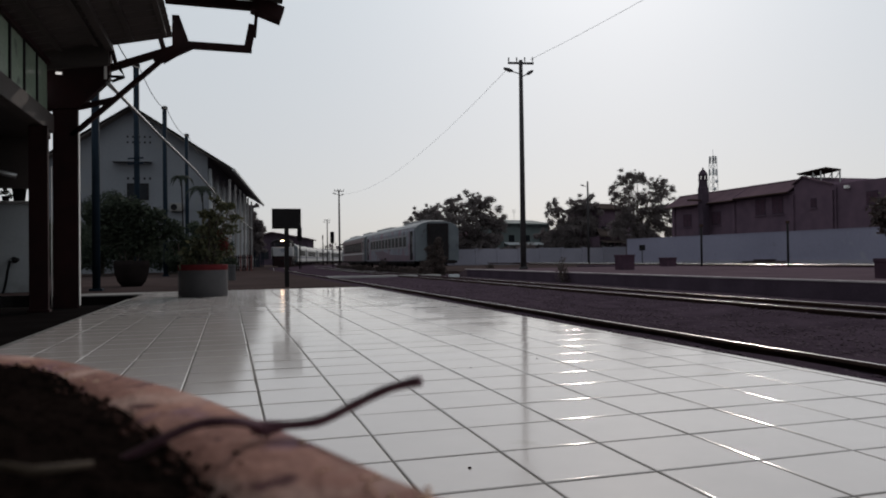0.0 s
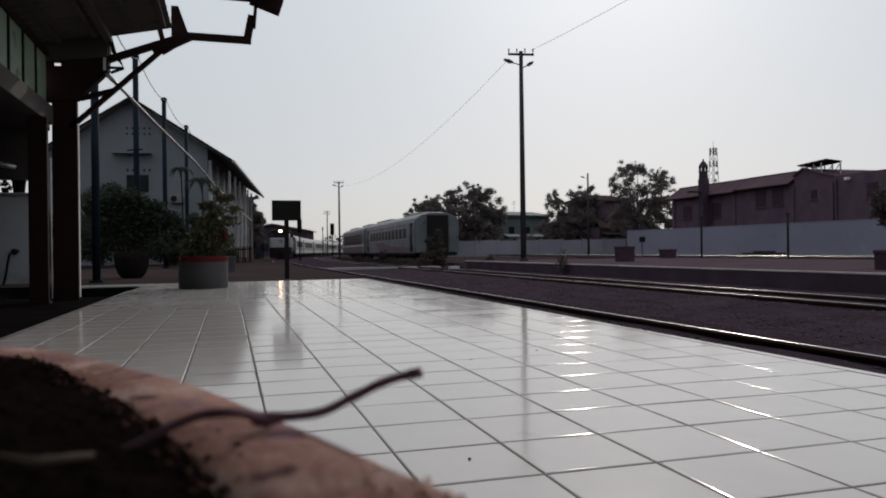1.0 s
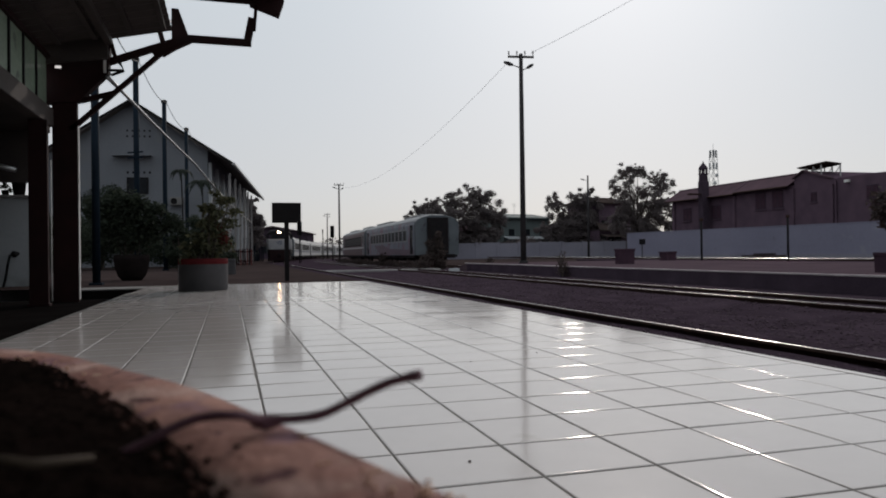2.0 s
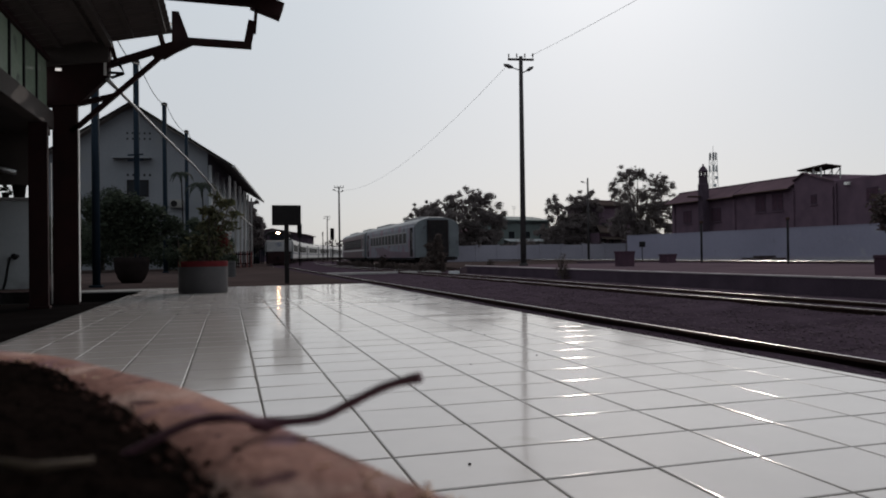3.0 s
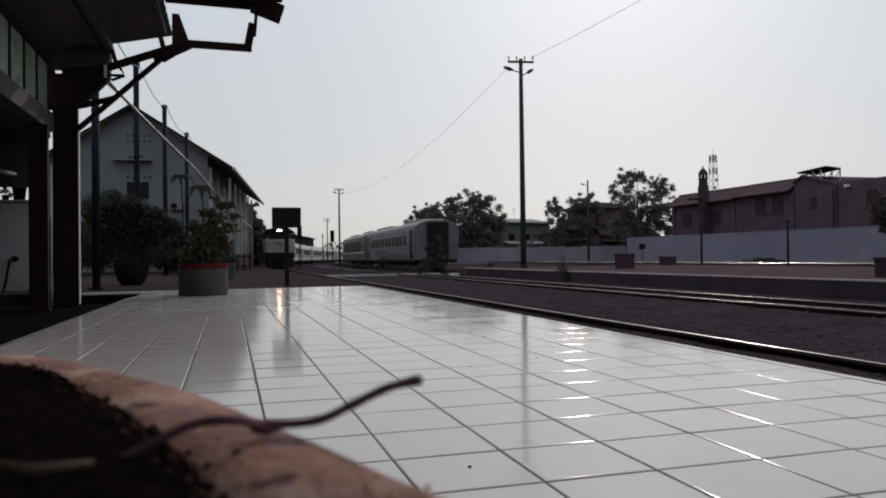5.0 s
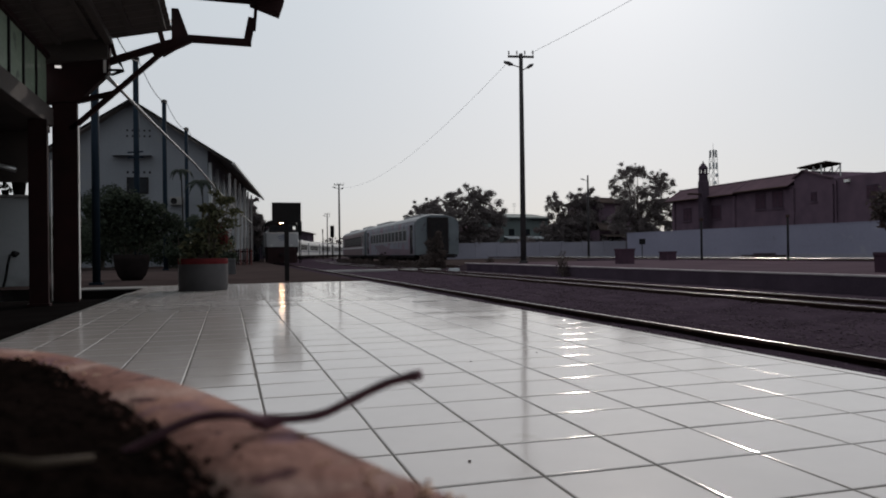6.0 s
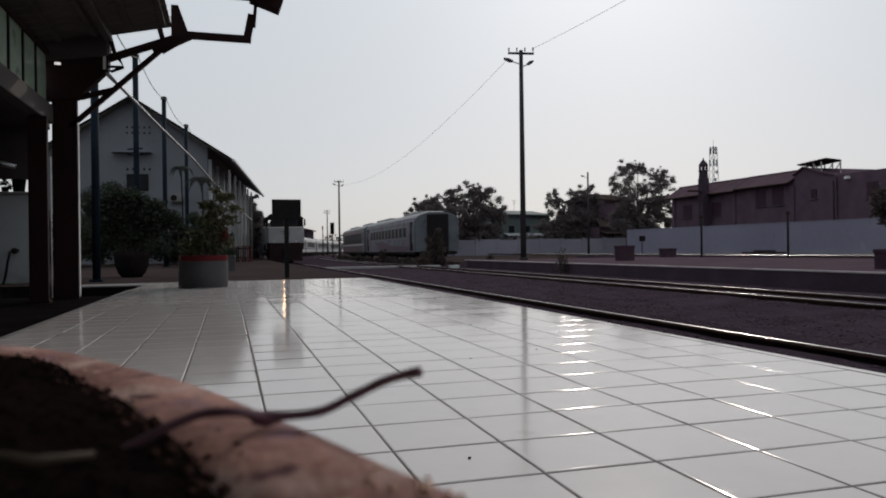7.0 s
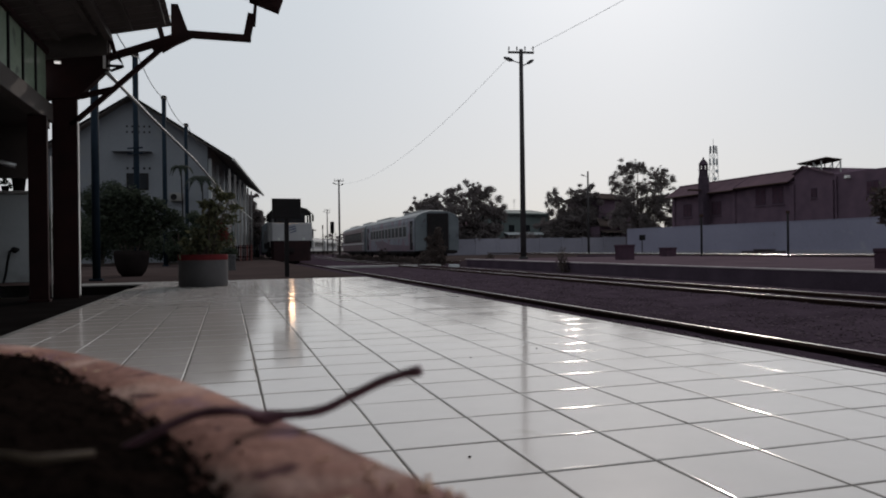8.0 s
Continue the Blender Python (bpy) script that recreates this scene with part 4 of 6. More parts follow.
# ---- white gabled building ----
def gabled_building():
    g = thing("gabled_building", pose(-0.25, 41.8, -0.42, 0, 0, -6), "white plastered building with a dark gabled roof", "building")
    W, L, EAVE, APEX = 9.2, 25.0, 6.3, 9.25
    half = W / 2
    bm = bmesh.new()
    SIDE = -0.8                                          # the long wall stands back under a wide eave
    prof = [(-W, 0), (SIDE, 0), (SIDE, EAVE + 0.4), (-half, APEX - 0.1), (-W, EAVE)]
    loft([[(x, 0, z) for x, z in prof], [(x, L, z) for x, z in prof]], bm)
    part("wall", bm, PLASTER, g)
    for s in (-1, 1):
        run, rise = half + 0.55, (APEX - EAVE) / half * (half + 0.55)
        bm = bmesh.new()
        x1 = -half + s * run
        steps = 7
        def roof_z(t):
            return APEX - rise * t - 0.10 * math.sin(t * math.pi) + 0.02
        top = [(-half + s * run * t / steps, roof_z(t / steps)) for t in range(steps + 1)]
        ring = [(x, z + 0.03) for x, z in top] + [(x, z - 0.07) for x, z in reversed(top)]
        loft([[(x, -0.6, z) for x, z in ring], [(x, L + 0.6, z) for x, z in ring]], bm)
        roof = part("roof", bm, GREYROOF, g)
        part("gutter", beam((x1 + s * 0.06, -0.6, roof_z(1) - 0.05), (x1 + s * 0.06, L + 0.6, roof_z(1) - 0.05), 0.14, 0.12), STEEL, g)
    part("verge_board", beam((-half, -0.62, APEX - 0.02), (0.55, -0.62, APEX - (APEX - EAVE) / half * (half + 0.55)), 0.05, 0.12), BLACK, g)
    part("verge_board", beam((-half, -0.62, APEX - 0.02), (-W - 0.55, -0.62, APEX - (APEX - EAVE) / half * (half + 0.55)), 0.05, 0.12), BLACK, g)
    for k in range(2):
        for cx in (-half + 0.25, -half - 0.35):
            for dx in (0.0, 0.27, 0.54):
                if cx < -half and dx > 0.3:
                    continue
                part("vent_hole", box(cx + dx, cx + dx + 0.09, -0.02, 0.02, 7.35 + 0.3 * k, 7.45 + 0.3 * k), BLACK, g)
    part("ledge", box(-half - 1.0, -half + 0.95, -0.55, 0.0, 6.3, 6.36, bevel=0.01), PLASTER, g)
    for k in range(5):
        part("vent_hole", box(-half - 0.35 + 0.28 * k, -half - 0.25 + 0.28 * k, -0.02, 0.02, 5.4, 5.52), BLACK, g)
    w = part("window", box(-half - 0.35, -half + 0.75, -0.06, 0.03, 4.3, 5.2, bevel=0.01), BLACK, g)
    part("pane", box(-half - 0.27, -half + 0.17, -0.075, -0.062, 4.38, 5.12), GLASS, w)
    part("pane", box(-half + 0.23, -half + 0.67, -0.075, -0.062, 4.38, 5.12), GLASS, w)
    ac = part("air_conditioner", box(-2.72, -2.06, -0.42, -0.02, 3.68, 4.12, bevel=0.03), CONCRETE, g, "weathered outdoor air conditioner unit")
    part("fan_grille", lathe([(0, 0.03), (0.15, 0.03), (0.17, 0)], 16), BLACK, ac).matrix_basis = pose(-2.5, -0.42, 3.9, 90)
    for k in range(6):
        part("verandah_post", box(0.18, 0.30, 0.9 + 3.1 * k, 1.02 + 3.1 * k, 0, EAVE - 0.75, bevel=0.01), KERB, g, "white painted verandah post")
    # long side: pilasters, openings and doors under the eaves
    for k in range(9):
        y = 0.4 + k * 3.1
        part("pilaster", box(SIDE, SIDE + 0.16, y - 0.14, y + 0.14, 0, EAVE - 0.25, bevel=0.01), WHITEWASH, g)
    for k in range(8):
        y = 1.95 + k * 3.1
        w = part("window", box(SIDE - 0.05, SIDE + 0.03, y - 0.8, y + 0.8, 3.6, 5.2, bevel=0.01), BLACK, g)
        part("pane", box(SIDE + 0.032, SIDE + 0.045, y - 0.7, y + 0.7, 3.7, 5.1), GLASS, w)
        d = part("door", box(SIDE - 0.05, SIDE + 0.04, y - 0.7, y + 0.7, 0.1, 2.5, bevel=0.01), BLUE, g)
        part("door_handle", box(SIDE + 0.045, SIDE + 0.09, y + 0.45, y + 0.5, 1.1, 1.3), STEEL, d)


gabled_building()


def shelter_and_far_side():
    s = thing("station_building", pose(10.4, 184.0, -0.42, 0, 0, -12), "far station building with a low red clay roof", "building")
    part("wall", box(-8.4, 8.4, 0, 15, 0, 6.3), FACE, s)
    part("roof", loft([[(-9.0, y, 6.4), (0, y, 8.1), (9.0, y, 6.4), (9.0, y, 6.15), (0, y, 7.85), (-9.0, y, 6.15)] for y in (-1.2, 16.2)]), TILEROOF, s)
    part("gable", loft([[(-8.2, y, 6.3), (8.2, y, 6.3), (0, y, 7.8)] for y in (-0.02, 0.2)]), FACE, s)
    for cx in (-5.4, -1.8, 1.8, 5.4):
        w = part("window", box(cx - 0.8, cx + 0.8, -0.06, 0.05, 1.4, 3.4, bevel=0.02), BLACK, s)
        part("pane", box(cx - 0.7, cx + 0.7, -0.08, -0.062, 1.5, 3.3), GLASS, w)

    a = thing("station_annex", pose(-1.2, 69.0, -0.42, 0, 0, -6), "long low blue station annex beside the track", "building")
    part("wall", box(-4, 2.0, 0, 30, 0, 3.0), BLUE, a)
    part("roof", loft([[(-4.4, -0.5, 3.0), (2.9, -0.5, 3.0), (2.9, -0.5, 3.15), (-1, -0.5, 4.1), (-4.4, -0.5, 3.15)], [(-4.4, 30.5, 3.0), (2.9, 30.5, 3.0), (2.9, 30.5, 3.15), (-1, 30.5, 4.1), (-4.4, 30.5, 3.15)]]), DARKROOF, a)
    for k in range(8):
        y = 2 + 3.6 * k
        part("post", box(2.5, 2.64, y - 0.07, y + 0.07, 0, 3.0), BLUE, a)
        w = part("window", box(1.97, 2.03, y + 0.8, y + 2.4, 1.1, 2.3, bevel=0.01), PLASTER, a)
        part("pane", box(2.032, 2.042, y + 0.9, y + 2.3, 1.2, 2.2), GLASS, w)
    part("gable_window", box(-0.6, 0.8, -0.03, 0.02, 1.2, 2.3, bevel=0.01), BLACK, a)


shelter_and_far_side()


def red_fence():
    rng = np.random.default_rng(8)
    f = thing("picket_fence", pose(0, 39.6, EARTH_Z), "low picket fence of faded red slats beside the station", "fence")
    for z in (0.22, 0.70):
        part("rail", box(-0.10, 1.20, 0.02, 0.06, z, z + 0.07, bevel=0.006), PILOT, f)
    for k in range(12):
        x = -0.08 + 0.108 * k
        top = 0.90 + rng.normal(0, 0.012)
        slat = loft([[(x, y, 0.04), (x + 0.075, y, 0.04), (x + 0.075, y, top - 0.05), (x + 0.0375, y, top), (x, y, top - 0.05)] for y in (-0.004, 0.018)])
        part("slat", slat, FADEDRED if k in (6, 9, 11) else PILOT, f)


red_fence()

# ---- island platform ----


def island():
    i = thing("island_platform", pose(0, 0, 0), "low brown paved island platform with a pale kerb", "platform", kind="structure")
    part("platform_body", box(11.52, 22.0, -40, 34.9, -0.6, 0.005), PAVING, i)
    part("face", box(11.42, 11.52, -40, 34.9, -0.6, -0.02), FACE, i, "dark concrete platform face")
    y = -40.0 + 0.094
    while y < 34.5:
        part("kerb_stone", box(11.40, 11.485, y + 0.008, y + 1.165, -0.02, 0.014 + 0.006 * random.random(), bevel=0.008), EDGING, i)
        y += 1.173
    part("end_ramp", loft([[(11.42, 34.9, 0.0), (22, 34.9, 0.0), (22, 34.9, -0.5), (11.42, 34.9, -0.5)], [(11.42, 37.5, -0.38), (22, 37.5, -0.38), (22, 37.5, -0.5), (11.42, 37.5, -0.5)]]), PAVING, i)


island()


def lamp_pole(x, y, z, h, label, arms=2, insul=4, r=0.11, turn=0.0):
    p = thing("lamp_pole", pose(x, y, z, 0, 0, turn), label, "lamp post", "lamp posts of the station")
    part("mast", tube([(0, 0, 0), (0, 0, h * 0.5), (0, 0, h)], [r * 1.25, r * 1.05, r * 0.8], seg=14), POLE, p, smooth=True)
    part("base", box(-0.19, 0.19, -0.19, 0.19, 0, 0.12, bevel=0.02), POLE, p)
    if insul:
        part("crossarm", beam((-0.6, 0, h - 0.12), (0.6, 0, h - 0.16), 0.08, 0.09), POLE, p)
        for k in range(insul):
            xi = -0.56 + 1.12 * k / (insul - 1)
            ins = part("insulator", lathe([(0, h + 0.14), (0.03, h + 0.13), (0.035, h + 0.07), (0.02, h + 0.04), (0.045, h), (0.016, h - 0.02), (0.016, h - 0.12)], 10), POLE, p)
            ins.location.x = xi
    for s, k, low in (((-1, 1.0, 0.0), (1, 0.72, 0.14)) if arms == 2 else ((-1, 1.0, 0.0),)):     # side, reach, how much lower
        def at(x, y, z):
            return (s * x * k, y, h - z - low)
        part("lamp_arm", tube([at(0, 0, 0.65), at(0.3, 0, 0.55), at(0.45, 0, 0.5)], 0.025, seg=8), POLE, p)
        hd = part("lamp_head", loft([[at(0.36, -0.05, 0.54), at(0.36, 0.05, 0.54), at(0.36, 0.04, 0.47), at(0.36, -0.04, 0.47)],
                                     [at(0.55, -0.11, 0.53), at(0.55, 0.11, 0.53), at(0.55, 0.08, 0.37), at(0.55, -0.08, 0.37)],
                                     [at(0.80, -0.07, 0.40), at(0.80, 0.07, 0.40), at(0.80, 0.05, 0.33), at(0.80, -0.05, 0.33)]]), POLE, p)
        part("lens", loft([[at(0.5, -0.08, 0.545), at(0.5, 0.08, 0.545), at(0.5, 0.08, 0.525), at(0.5, -0.08, 0.525)],
                           [at(0.74, -0.06, 0.455), at(0.74, 0.06, 0.455), at(0.74, 0.06, 0.435), at(0.74, -0.06, 0.435)]]), LENS, hd)
    return p


lamp_pole(13.12, 31.64, 0.005, 9.72, "tall dark lamp pole with four insulators and two lamps", turn=-16)
lamp_pole(13.35, 91.9, -0.42, 9.75, "tall dark lamp pole beside the far tracks", turn=-16)
lamp_pole(19.0, 147.5, -0.42, 9.1, "tall dark lamp pole far down the tracks", turn=-16)
lamp_pole(39.5, 75.9, -0.42, 9.6, "grey yard lamp pole with a single lamp arm", arms=1, insul=0, turn=-27)


def power_wires():
    w = thing("power_line", pose(0, 0, 0), "thin power wires strung between the lamp poles", "wire")
    top = Vector((13.55, 31.5, 9.75))
    for a, b, sag in ((top, Vector((16.5, 8.0, 11.0)), 0.35), (Vector((12.4, 31.8, 9.2)), Vector((13.2, 91.8, 8.9)), 1.7)):
        part("span", tube([a.lerp(b, t / 16) - Vector((0, 0, 4 * sag * (t / 16) * (1 - t / 16))) for t in range(17)], 0.009, seg=6), FARWIRE, w)


power_wires()


def signal(x, y, h, label, k=1.0):
    s = thing("railway_signal", pose(x, y, -0.42, 0, 0, -5), label, "railway signal", "colour light signals")
    part("post", tube([(0, 0, 0), (0, 0, h)], 0.06, seg=12), BLACK, s, smooth=True)
    hd = part("signal_head", box(-0.24 * k, 0.24 * k, -0.14, 0.1, h - 1.3 * k, h + 0.1, bevel=0.05), BLACK, s)
    for n in range(3):
        hood = part("hood", lathe([(0.11 * k, 0), (0.13 * k, 0), (0.13 * k, 0.22), (0.11 * k, 0.22), (0.11 * k, 0)], 14), BLACK, hd)
        hood.matrix_basis = pose(0, -0.14, h - 1.05 * k + 0.42 * k * n, 90)
    part("ladder", beam((0.16, 0.1, 0), (0.12, 0.1, h - 1.2), 0.03, 0.05), BLACK, s)


signal(7.06, 77.1, 4.3, "black colour light signal beside the platform track")
signal(12.89, 95.2, 4.55, "black colour light signal between the far tracks", 1.08)
signal(14.7, 120.0, 4.95, "far thin signal mast down the line", 0.42)


def island_things():
    rng = np.random.default_rng(4)

    def square_pot(x, y, w, h, mat_, leaf_h, n):
        p = thing("planter", pose(x, y, 0.005, 0, 0, 8), "squat faded purple planter on the island platform", "planter", "planters on the island")
        part("body", loft([[(-w * 0.48, -w * 0.48, 0), (w * 0.48, -w * 0.48, 0), (w * 0.48, w * 0.48, 0), (-w * 0.48, w * 0.48, 0)],
                           [(-w / 2, -w / 2, h), (w / 2, -w / 2, h), (w / 2, w / 2, h), (-w / 2, w / 2, h)]]), mat_, p)
        part("rim", box(-w * 0.54, w * 0.54, -w * 0.54, w * 0.54, h - 0.08, h, bevel=0.012), mat_, p)
        if n:
            s = thing("shrub", pose(x, y, h), "thin shrub growing in a planter", "plant", "potted shrubs")
            part("stems", tube([(0, 0, -0.1), (0.05, 0, leaf_h * 0.6), (0, 0, leaf_h)], [0.03, 0.02, 0.006]), BARK, s)
            link("leaves", leaf_mesh("leaves", [(0, 0, leaf_h * 0.8, leaf_h * 0.28), (0.1, 0, leaf_h * 0.5, leaf_h * 0.2), (-0.15, 0, leaf_h * 0.62, leaf_h * 0.2)], n, 0.07, rng), DRYLEAF, s)

    square_pot(15.05, 25.9, 0.55, 0.60, PURPLEPOT, 0, 0)
    square_pot(21.4, 32.6, 0.60, 0.45, PURPLEPOT, 0, 0)
    square_pot(13.25, 12.1, 0.42, 0.42, PURPLEPOT, 1.3, 700)
    for x, y, h in ((23.4, 32.6, 2.42), (27.72, 31.4, 2.55)):
        p = thing("sign_post", pose(x, y, -0.42), "thin dark steel post on the island platform", "post", "posts on the island")
        part("shaft", tube([(0, 0, 0), (0, 0, h)], 0.055, seg=10), BLACK, p, smooth=True)
        part("cap", box(-0.09, 0.09, -0.05, 0.05, h, h + 0.14, bevel=0.015), RUST, p)
    # scrub at the kerb and between the tracks
    for x, y, z, h, r, n, mat_, size in ((10.83, 38.6, -0.42, 2.05, 0.95, 8000, DRYLEAF, 0.055), (11.2, 23.5, -0.37, 0.85, 0.55, 420, DRYLEAF, 0.04),
                                         (11.1, 54.0, -0.42, 1.0, 0.6, 1100, DRYLEAF, 0.06), (9.8, 57.0, -0.42, 0.6, 0.5, 600, DRYLEAF, 0.06), (11.4, 47.5, -0.42, 0.5, 0.5, 500, DRYLEAF, 0.05), (15.6, 43.0, -0.42, 0.6, 0.7, 800, DRYLEAF, 0.05)):
        s = thing("scrub_bush", pose(x, y, z), "upright scrubby bush growing beside the tracks", "plant", "bushes by the tracks")
        bm = bmesh.new()
        for k in range(6):
            a = rng.uniform(0, 6.28)
            tube([(0, 0, 0), (0.2 * r * math.cos(a), 0.2 * r * math.sin(a), h * 0.5), (0.5 * r * math.cos(a), 0.5 * r * math.sin(a), h * 0.9)], [0.02, 0.014, 0.005], bm, 6)
        part("stems", bm, BARK, s)
        clumps = [(rng.normal(0, r * 0.30 * (1 - 0.55 * t)), rng.normal(0, r * 0.33 * (1 - 0.7 * t)), h * t, r * (0.42 - 0.24 * t)) for t in (0.1, 0.15, 0.2, 0.25, 0.3, 0.35, 0.4, 0.45, 0.5, 0.55, 0.6, 0.66, 0.72, 0.8, 0.9, 0.98)]
        link("leaves", leaf_mesh("leaves", clumps, n, size, rng), mat_, s)
    weeds = []
    for k in range(150):
        y = 40.0 + 46.0 * rng.random()
        u = curve_at(y, SIDING_U, 40.0, 800.0)[0]
        r = rng.uniform(0.12, 0.34)
        weeds.append((u - 1.95 + rng.normal(0, 0.3), y, -0.42 + r * rng.uniform(0.3, 1.1), r))
    ob = link("weeds", leaf_mesh("weeds", weeds, 9000, 0.05, rng), DRYLEAF)
    tagged(ob, "low dry weeds along the siding ballast", "weeds", kind="stuff")
    m = thing("marker_stone", pose(10.35, 33.6, -0.42), "white painted marker block beside the track", "marker")
    part("block", box(-0.24, 0.24, -0.12, 0.12, 0, 0.20, bevel=0.02), WHITEWASH, m)


island_things()


# ---- boundary walls, warehouse and town ----
def boundary_walls():
    w = thing("wall_yard", pose(0, 0, 0), "long pale blue limewashed yard wall", "wall", kind="structure")
    a, b = Vector((42.0, 71.6, 0)), Vector((48.0, 22.0, 0))
    d = (b - a).normalized()
    for k0, k1 in ((0.0, 0.43), (0.43, 0.72), (0.72, 1.0)):
        p, q = a.lerp(b, k0), a.lerp(b, k1)
        part("panel", beam((p.x, p.y, 1.0), (q.x - d.x * 0.02, q.y - d.y * 0.02, 1.0), 0.16, 2.84), WALLPAINT, w)
        part("coping", beam((p.x, p.y, 2.43), (q.x - d.x * 0.02, q.y - d.y * 0.02, 2.43), 0.22, 0.06), WALLPAINT, w)
        part("plinth", beam((p.x - 0.06, p.y, -0.2), (q.x - 0.06, q.y, -0.2), 0.2, 0.5), DULLWALL, w)
    st = thing("sleeper_stack", pose(40.95, 49.5, -0.262), "low stack of old dark sleepers beside the yard track", "timber stack")
    for z, ys in ((0.07, (-2.6, -0.3, 2.0)), (0.22, (-1.7, 0.7)), (0.37, (-0.6,))):
        for k, y in enumerate(ys):
            for x in (-0.2, 0.06):
                part("sleeper", box(x - 0.11, x + 0.11, y - 1.0, y + 1.0 + 0.1 * k, z - 0.07, z + 0.07, bevel=0.015), TIMBER, st)
    sg = thing("wall_sign", pose(40.83, 66.73, 1.42, 0, 0, -8), "small dark sign on a short post by the wall", "sign")
    part("board", box(-0.33, 0.33, -0.03, 0.03, -0.28, 0.28, bevel=0.02), BLACK, sg)
    part("post", box(-0.04, 0.04, 0.03, 0.1, -1.85, 0.24), POLE, sg)
    w2 = thing("wall_far", pose(0, 0, 0), "dirty old limewashed wall beyond the yard", "wall", kind="structure")
    a, b = Vector((29.0, 104.0, 0)), Vector((56.0, 96.0, 0))
    for k in range(9):
        p, q = a.lerp(b, k / 9), a.lerp(b, (k + 1) / 9)
        part("panel", beam((p.x, p.y, 0.7), (q.x - 0.03, q.y, 0.7), 0.2, 2.3 + 0.1 * (k % 3)), DULLWALL, w2)
        part("pier", box(p.x - 0.2, p.x + 0.2, p.y - 0.22, p.y + 0.2, -0.42, 2.0), DULLWALL, w2)


boundary_walls()


def warehouse():
    h = thing("warehouse", pose(0, 0, -0.42), "long brick warehouse with a red clay tile roof", "warehouse")
    X0, XR, X1 = 51.5, 52.9, 60.0                         # facade, ridge and back wall

    def block(name, y0, y1, top):
        """Walls whose top edge follows (distance from the far end to the near end 0..1, height)."""
        ring = [(y0 + (y1 - y0) * k, z) for k, z in top]
        part(name, loft([[(x, y0, 0)] + [(x, y, z) for y, z in ring] + [(x, y1, 0)] for x in (X0, X1)]), BRICKRED, h)

    block("wall", 77.3, 65.4, ((0, 6.85), (1, 6.85)))
    block("wall", 65.4, 57.4, ((0, 6.95), (1, 6.95)))
    block("gable_wall", 57.4, 52.7, ((0, 7.55), (0.27, 8.15), (0.62, 7.55), (1, 7.12)))
    block("near_wall", 52.7, 16.0, ((0, 7.08), (0.10, 7.14), (0.5, 7.10), (1, 7.10)))
    # steep tile slopes towards the yard, flatter ones behind
    for y0, y1, ze, zr in ((77.9, 65.3, 6.78, 8.12), (65.3, 57.5, 6.92, 8.14)):
        for xe, zb in ((X0 - 0.7, ze), (X1 + 0.5, ze - 0.3)):
            part("roof", loft([[(XR, y, zr), (xe, y, zb), (xe, y, zb - 0.12), (XR, y, zr - 0.12)] for y in (y0, y1 + 0.02)]), TILEROOF, h)
        part("ridge_tiles", tube([(XR, y0, zr), (XR, y1, zr)], 0.10, seg=8), TILEROOF, h)
        part("gutter", tube([(X0 - 0.74, y0, ze - 0.1), (X0 - 0.74, y1, ze - 0.1)], 0.07, seg=8), RUST, h)
    part("verge", beam((XR, 65.28, 8.15), (X0 - 0.66, 65.28, 6.96), 0.10, 0.08), BRICKRED, h, "mortared verge between the roofs")
    part("gable_verge", beam((X0 - 0.1, 57.45, 7.55), (X0 - 0.1, 56.13, 8.2), 0.3, 0.12), TILEROOF, h)
    part("gable_verge", beam((X0 - 0.1, 56.13, 8.2), (X0 - 0.1, 52.7, 7.16), 0.3, 0.10), TILEROOF, h)
    for y in (76.9, 71.5, 66.0, 57.6, 52.9):
        part("pier", box(X0 - 0.18, X0, y - 0.25, y + 0.25, 0, 6.6), BRICKRED, h)
    for y, z0, z1, half in ((74.3, 4.3, 5.8, 0.8), (69.0, 4.3, 5.8, 0.8), (62.0, 4.9, 6.6, 0.75), (59.6, 4.9, 6.6, 0.75), (55.0, 5.2, 6.1, 0.35), (48.6, 5.0, 6.2, 0.6), (44.0, 5.0, 6.2, 0.6)):
        w = part("window", box(X0 - 0.05, X0 + 0.05, y - half, y + half, z0, z1, bevel=0.02), FACE, h)
        part("window_sill", box(X0 - 0.14, X0 + 0.02, y - half - 0.1, y + half + 0.1, z0 - 0.1, z0 - 0.01), BRICKRED, w)
        for j in (-1, 1):
            part("pane", box(X0 - 0.066, X0 - 0.052, y + j * half * 0.5 - half * 0.42, y + j * half * 0.5 + half * 0.42, z0 + 0.1, z1 - 0.1), PURPLEPOT, w)
    part("drain_pipe", tube([(X0 - 0.12, 52.35, 3.0), (X0 - 0.12, 52.35, 6.9)], 0.08, seg=8), BRICKRED, h, "red painted drain pipe")
    part("roof_hatch", box(X0 - 0.35, X0 - 0.02, 50.85, 51.22, 6.6, 6.84, bevel=0.02), WHITE, h, "small pale box under the eaves")
    ch = thing("chimney", pose(50.6, 70.0, -0.42), "square brick chimney with a small pitched cap", "chimney")
    part("chimney_shaft", loft([[(-a, -a, z), (a, -a, z), (a, a, z), (-a, a, z)] for a, z in ((0.41, 0.0), (0.41, 8.4), (0.36, 8.55), (0.32, 9.25))]), FACE, ch)
    part("collar", box(-0.40, 0.40, -0.40, 0.40, 9.25, 9.36, bevel=0.02), FACE, ch)
    for sx in (-0.25, 0.25):
        for sy in (-0.25, 0.25):
            part("cap_post", box(sx - 0.09, sx + 0.09, sy - 0.09, sy + 0.09, 9.36, 9.85), FACE, ch)
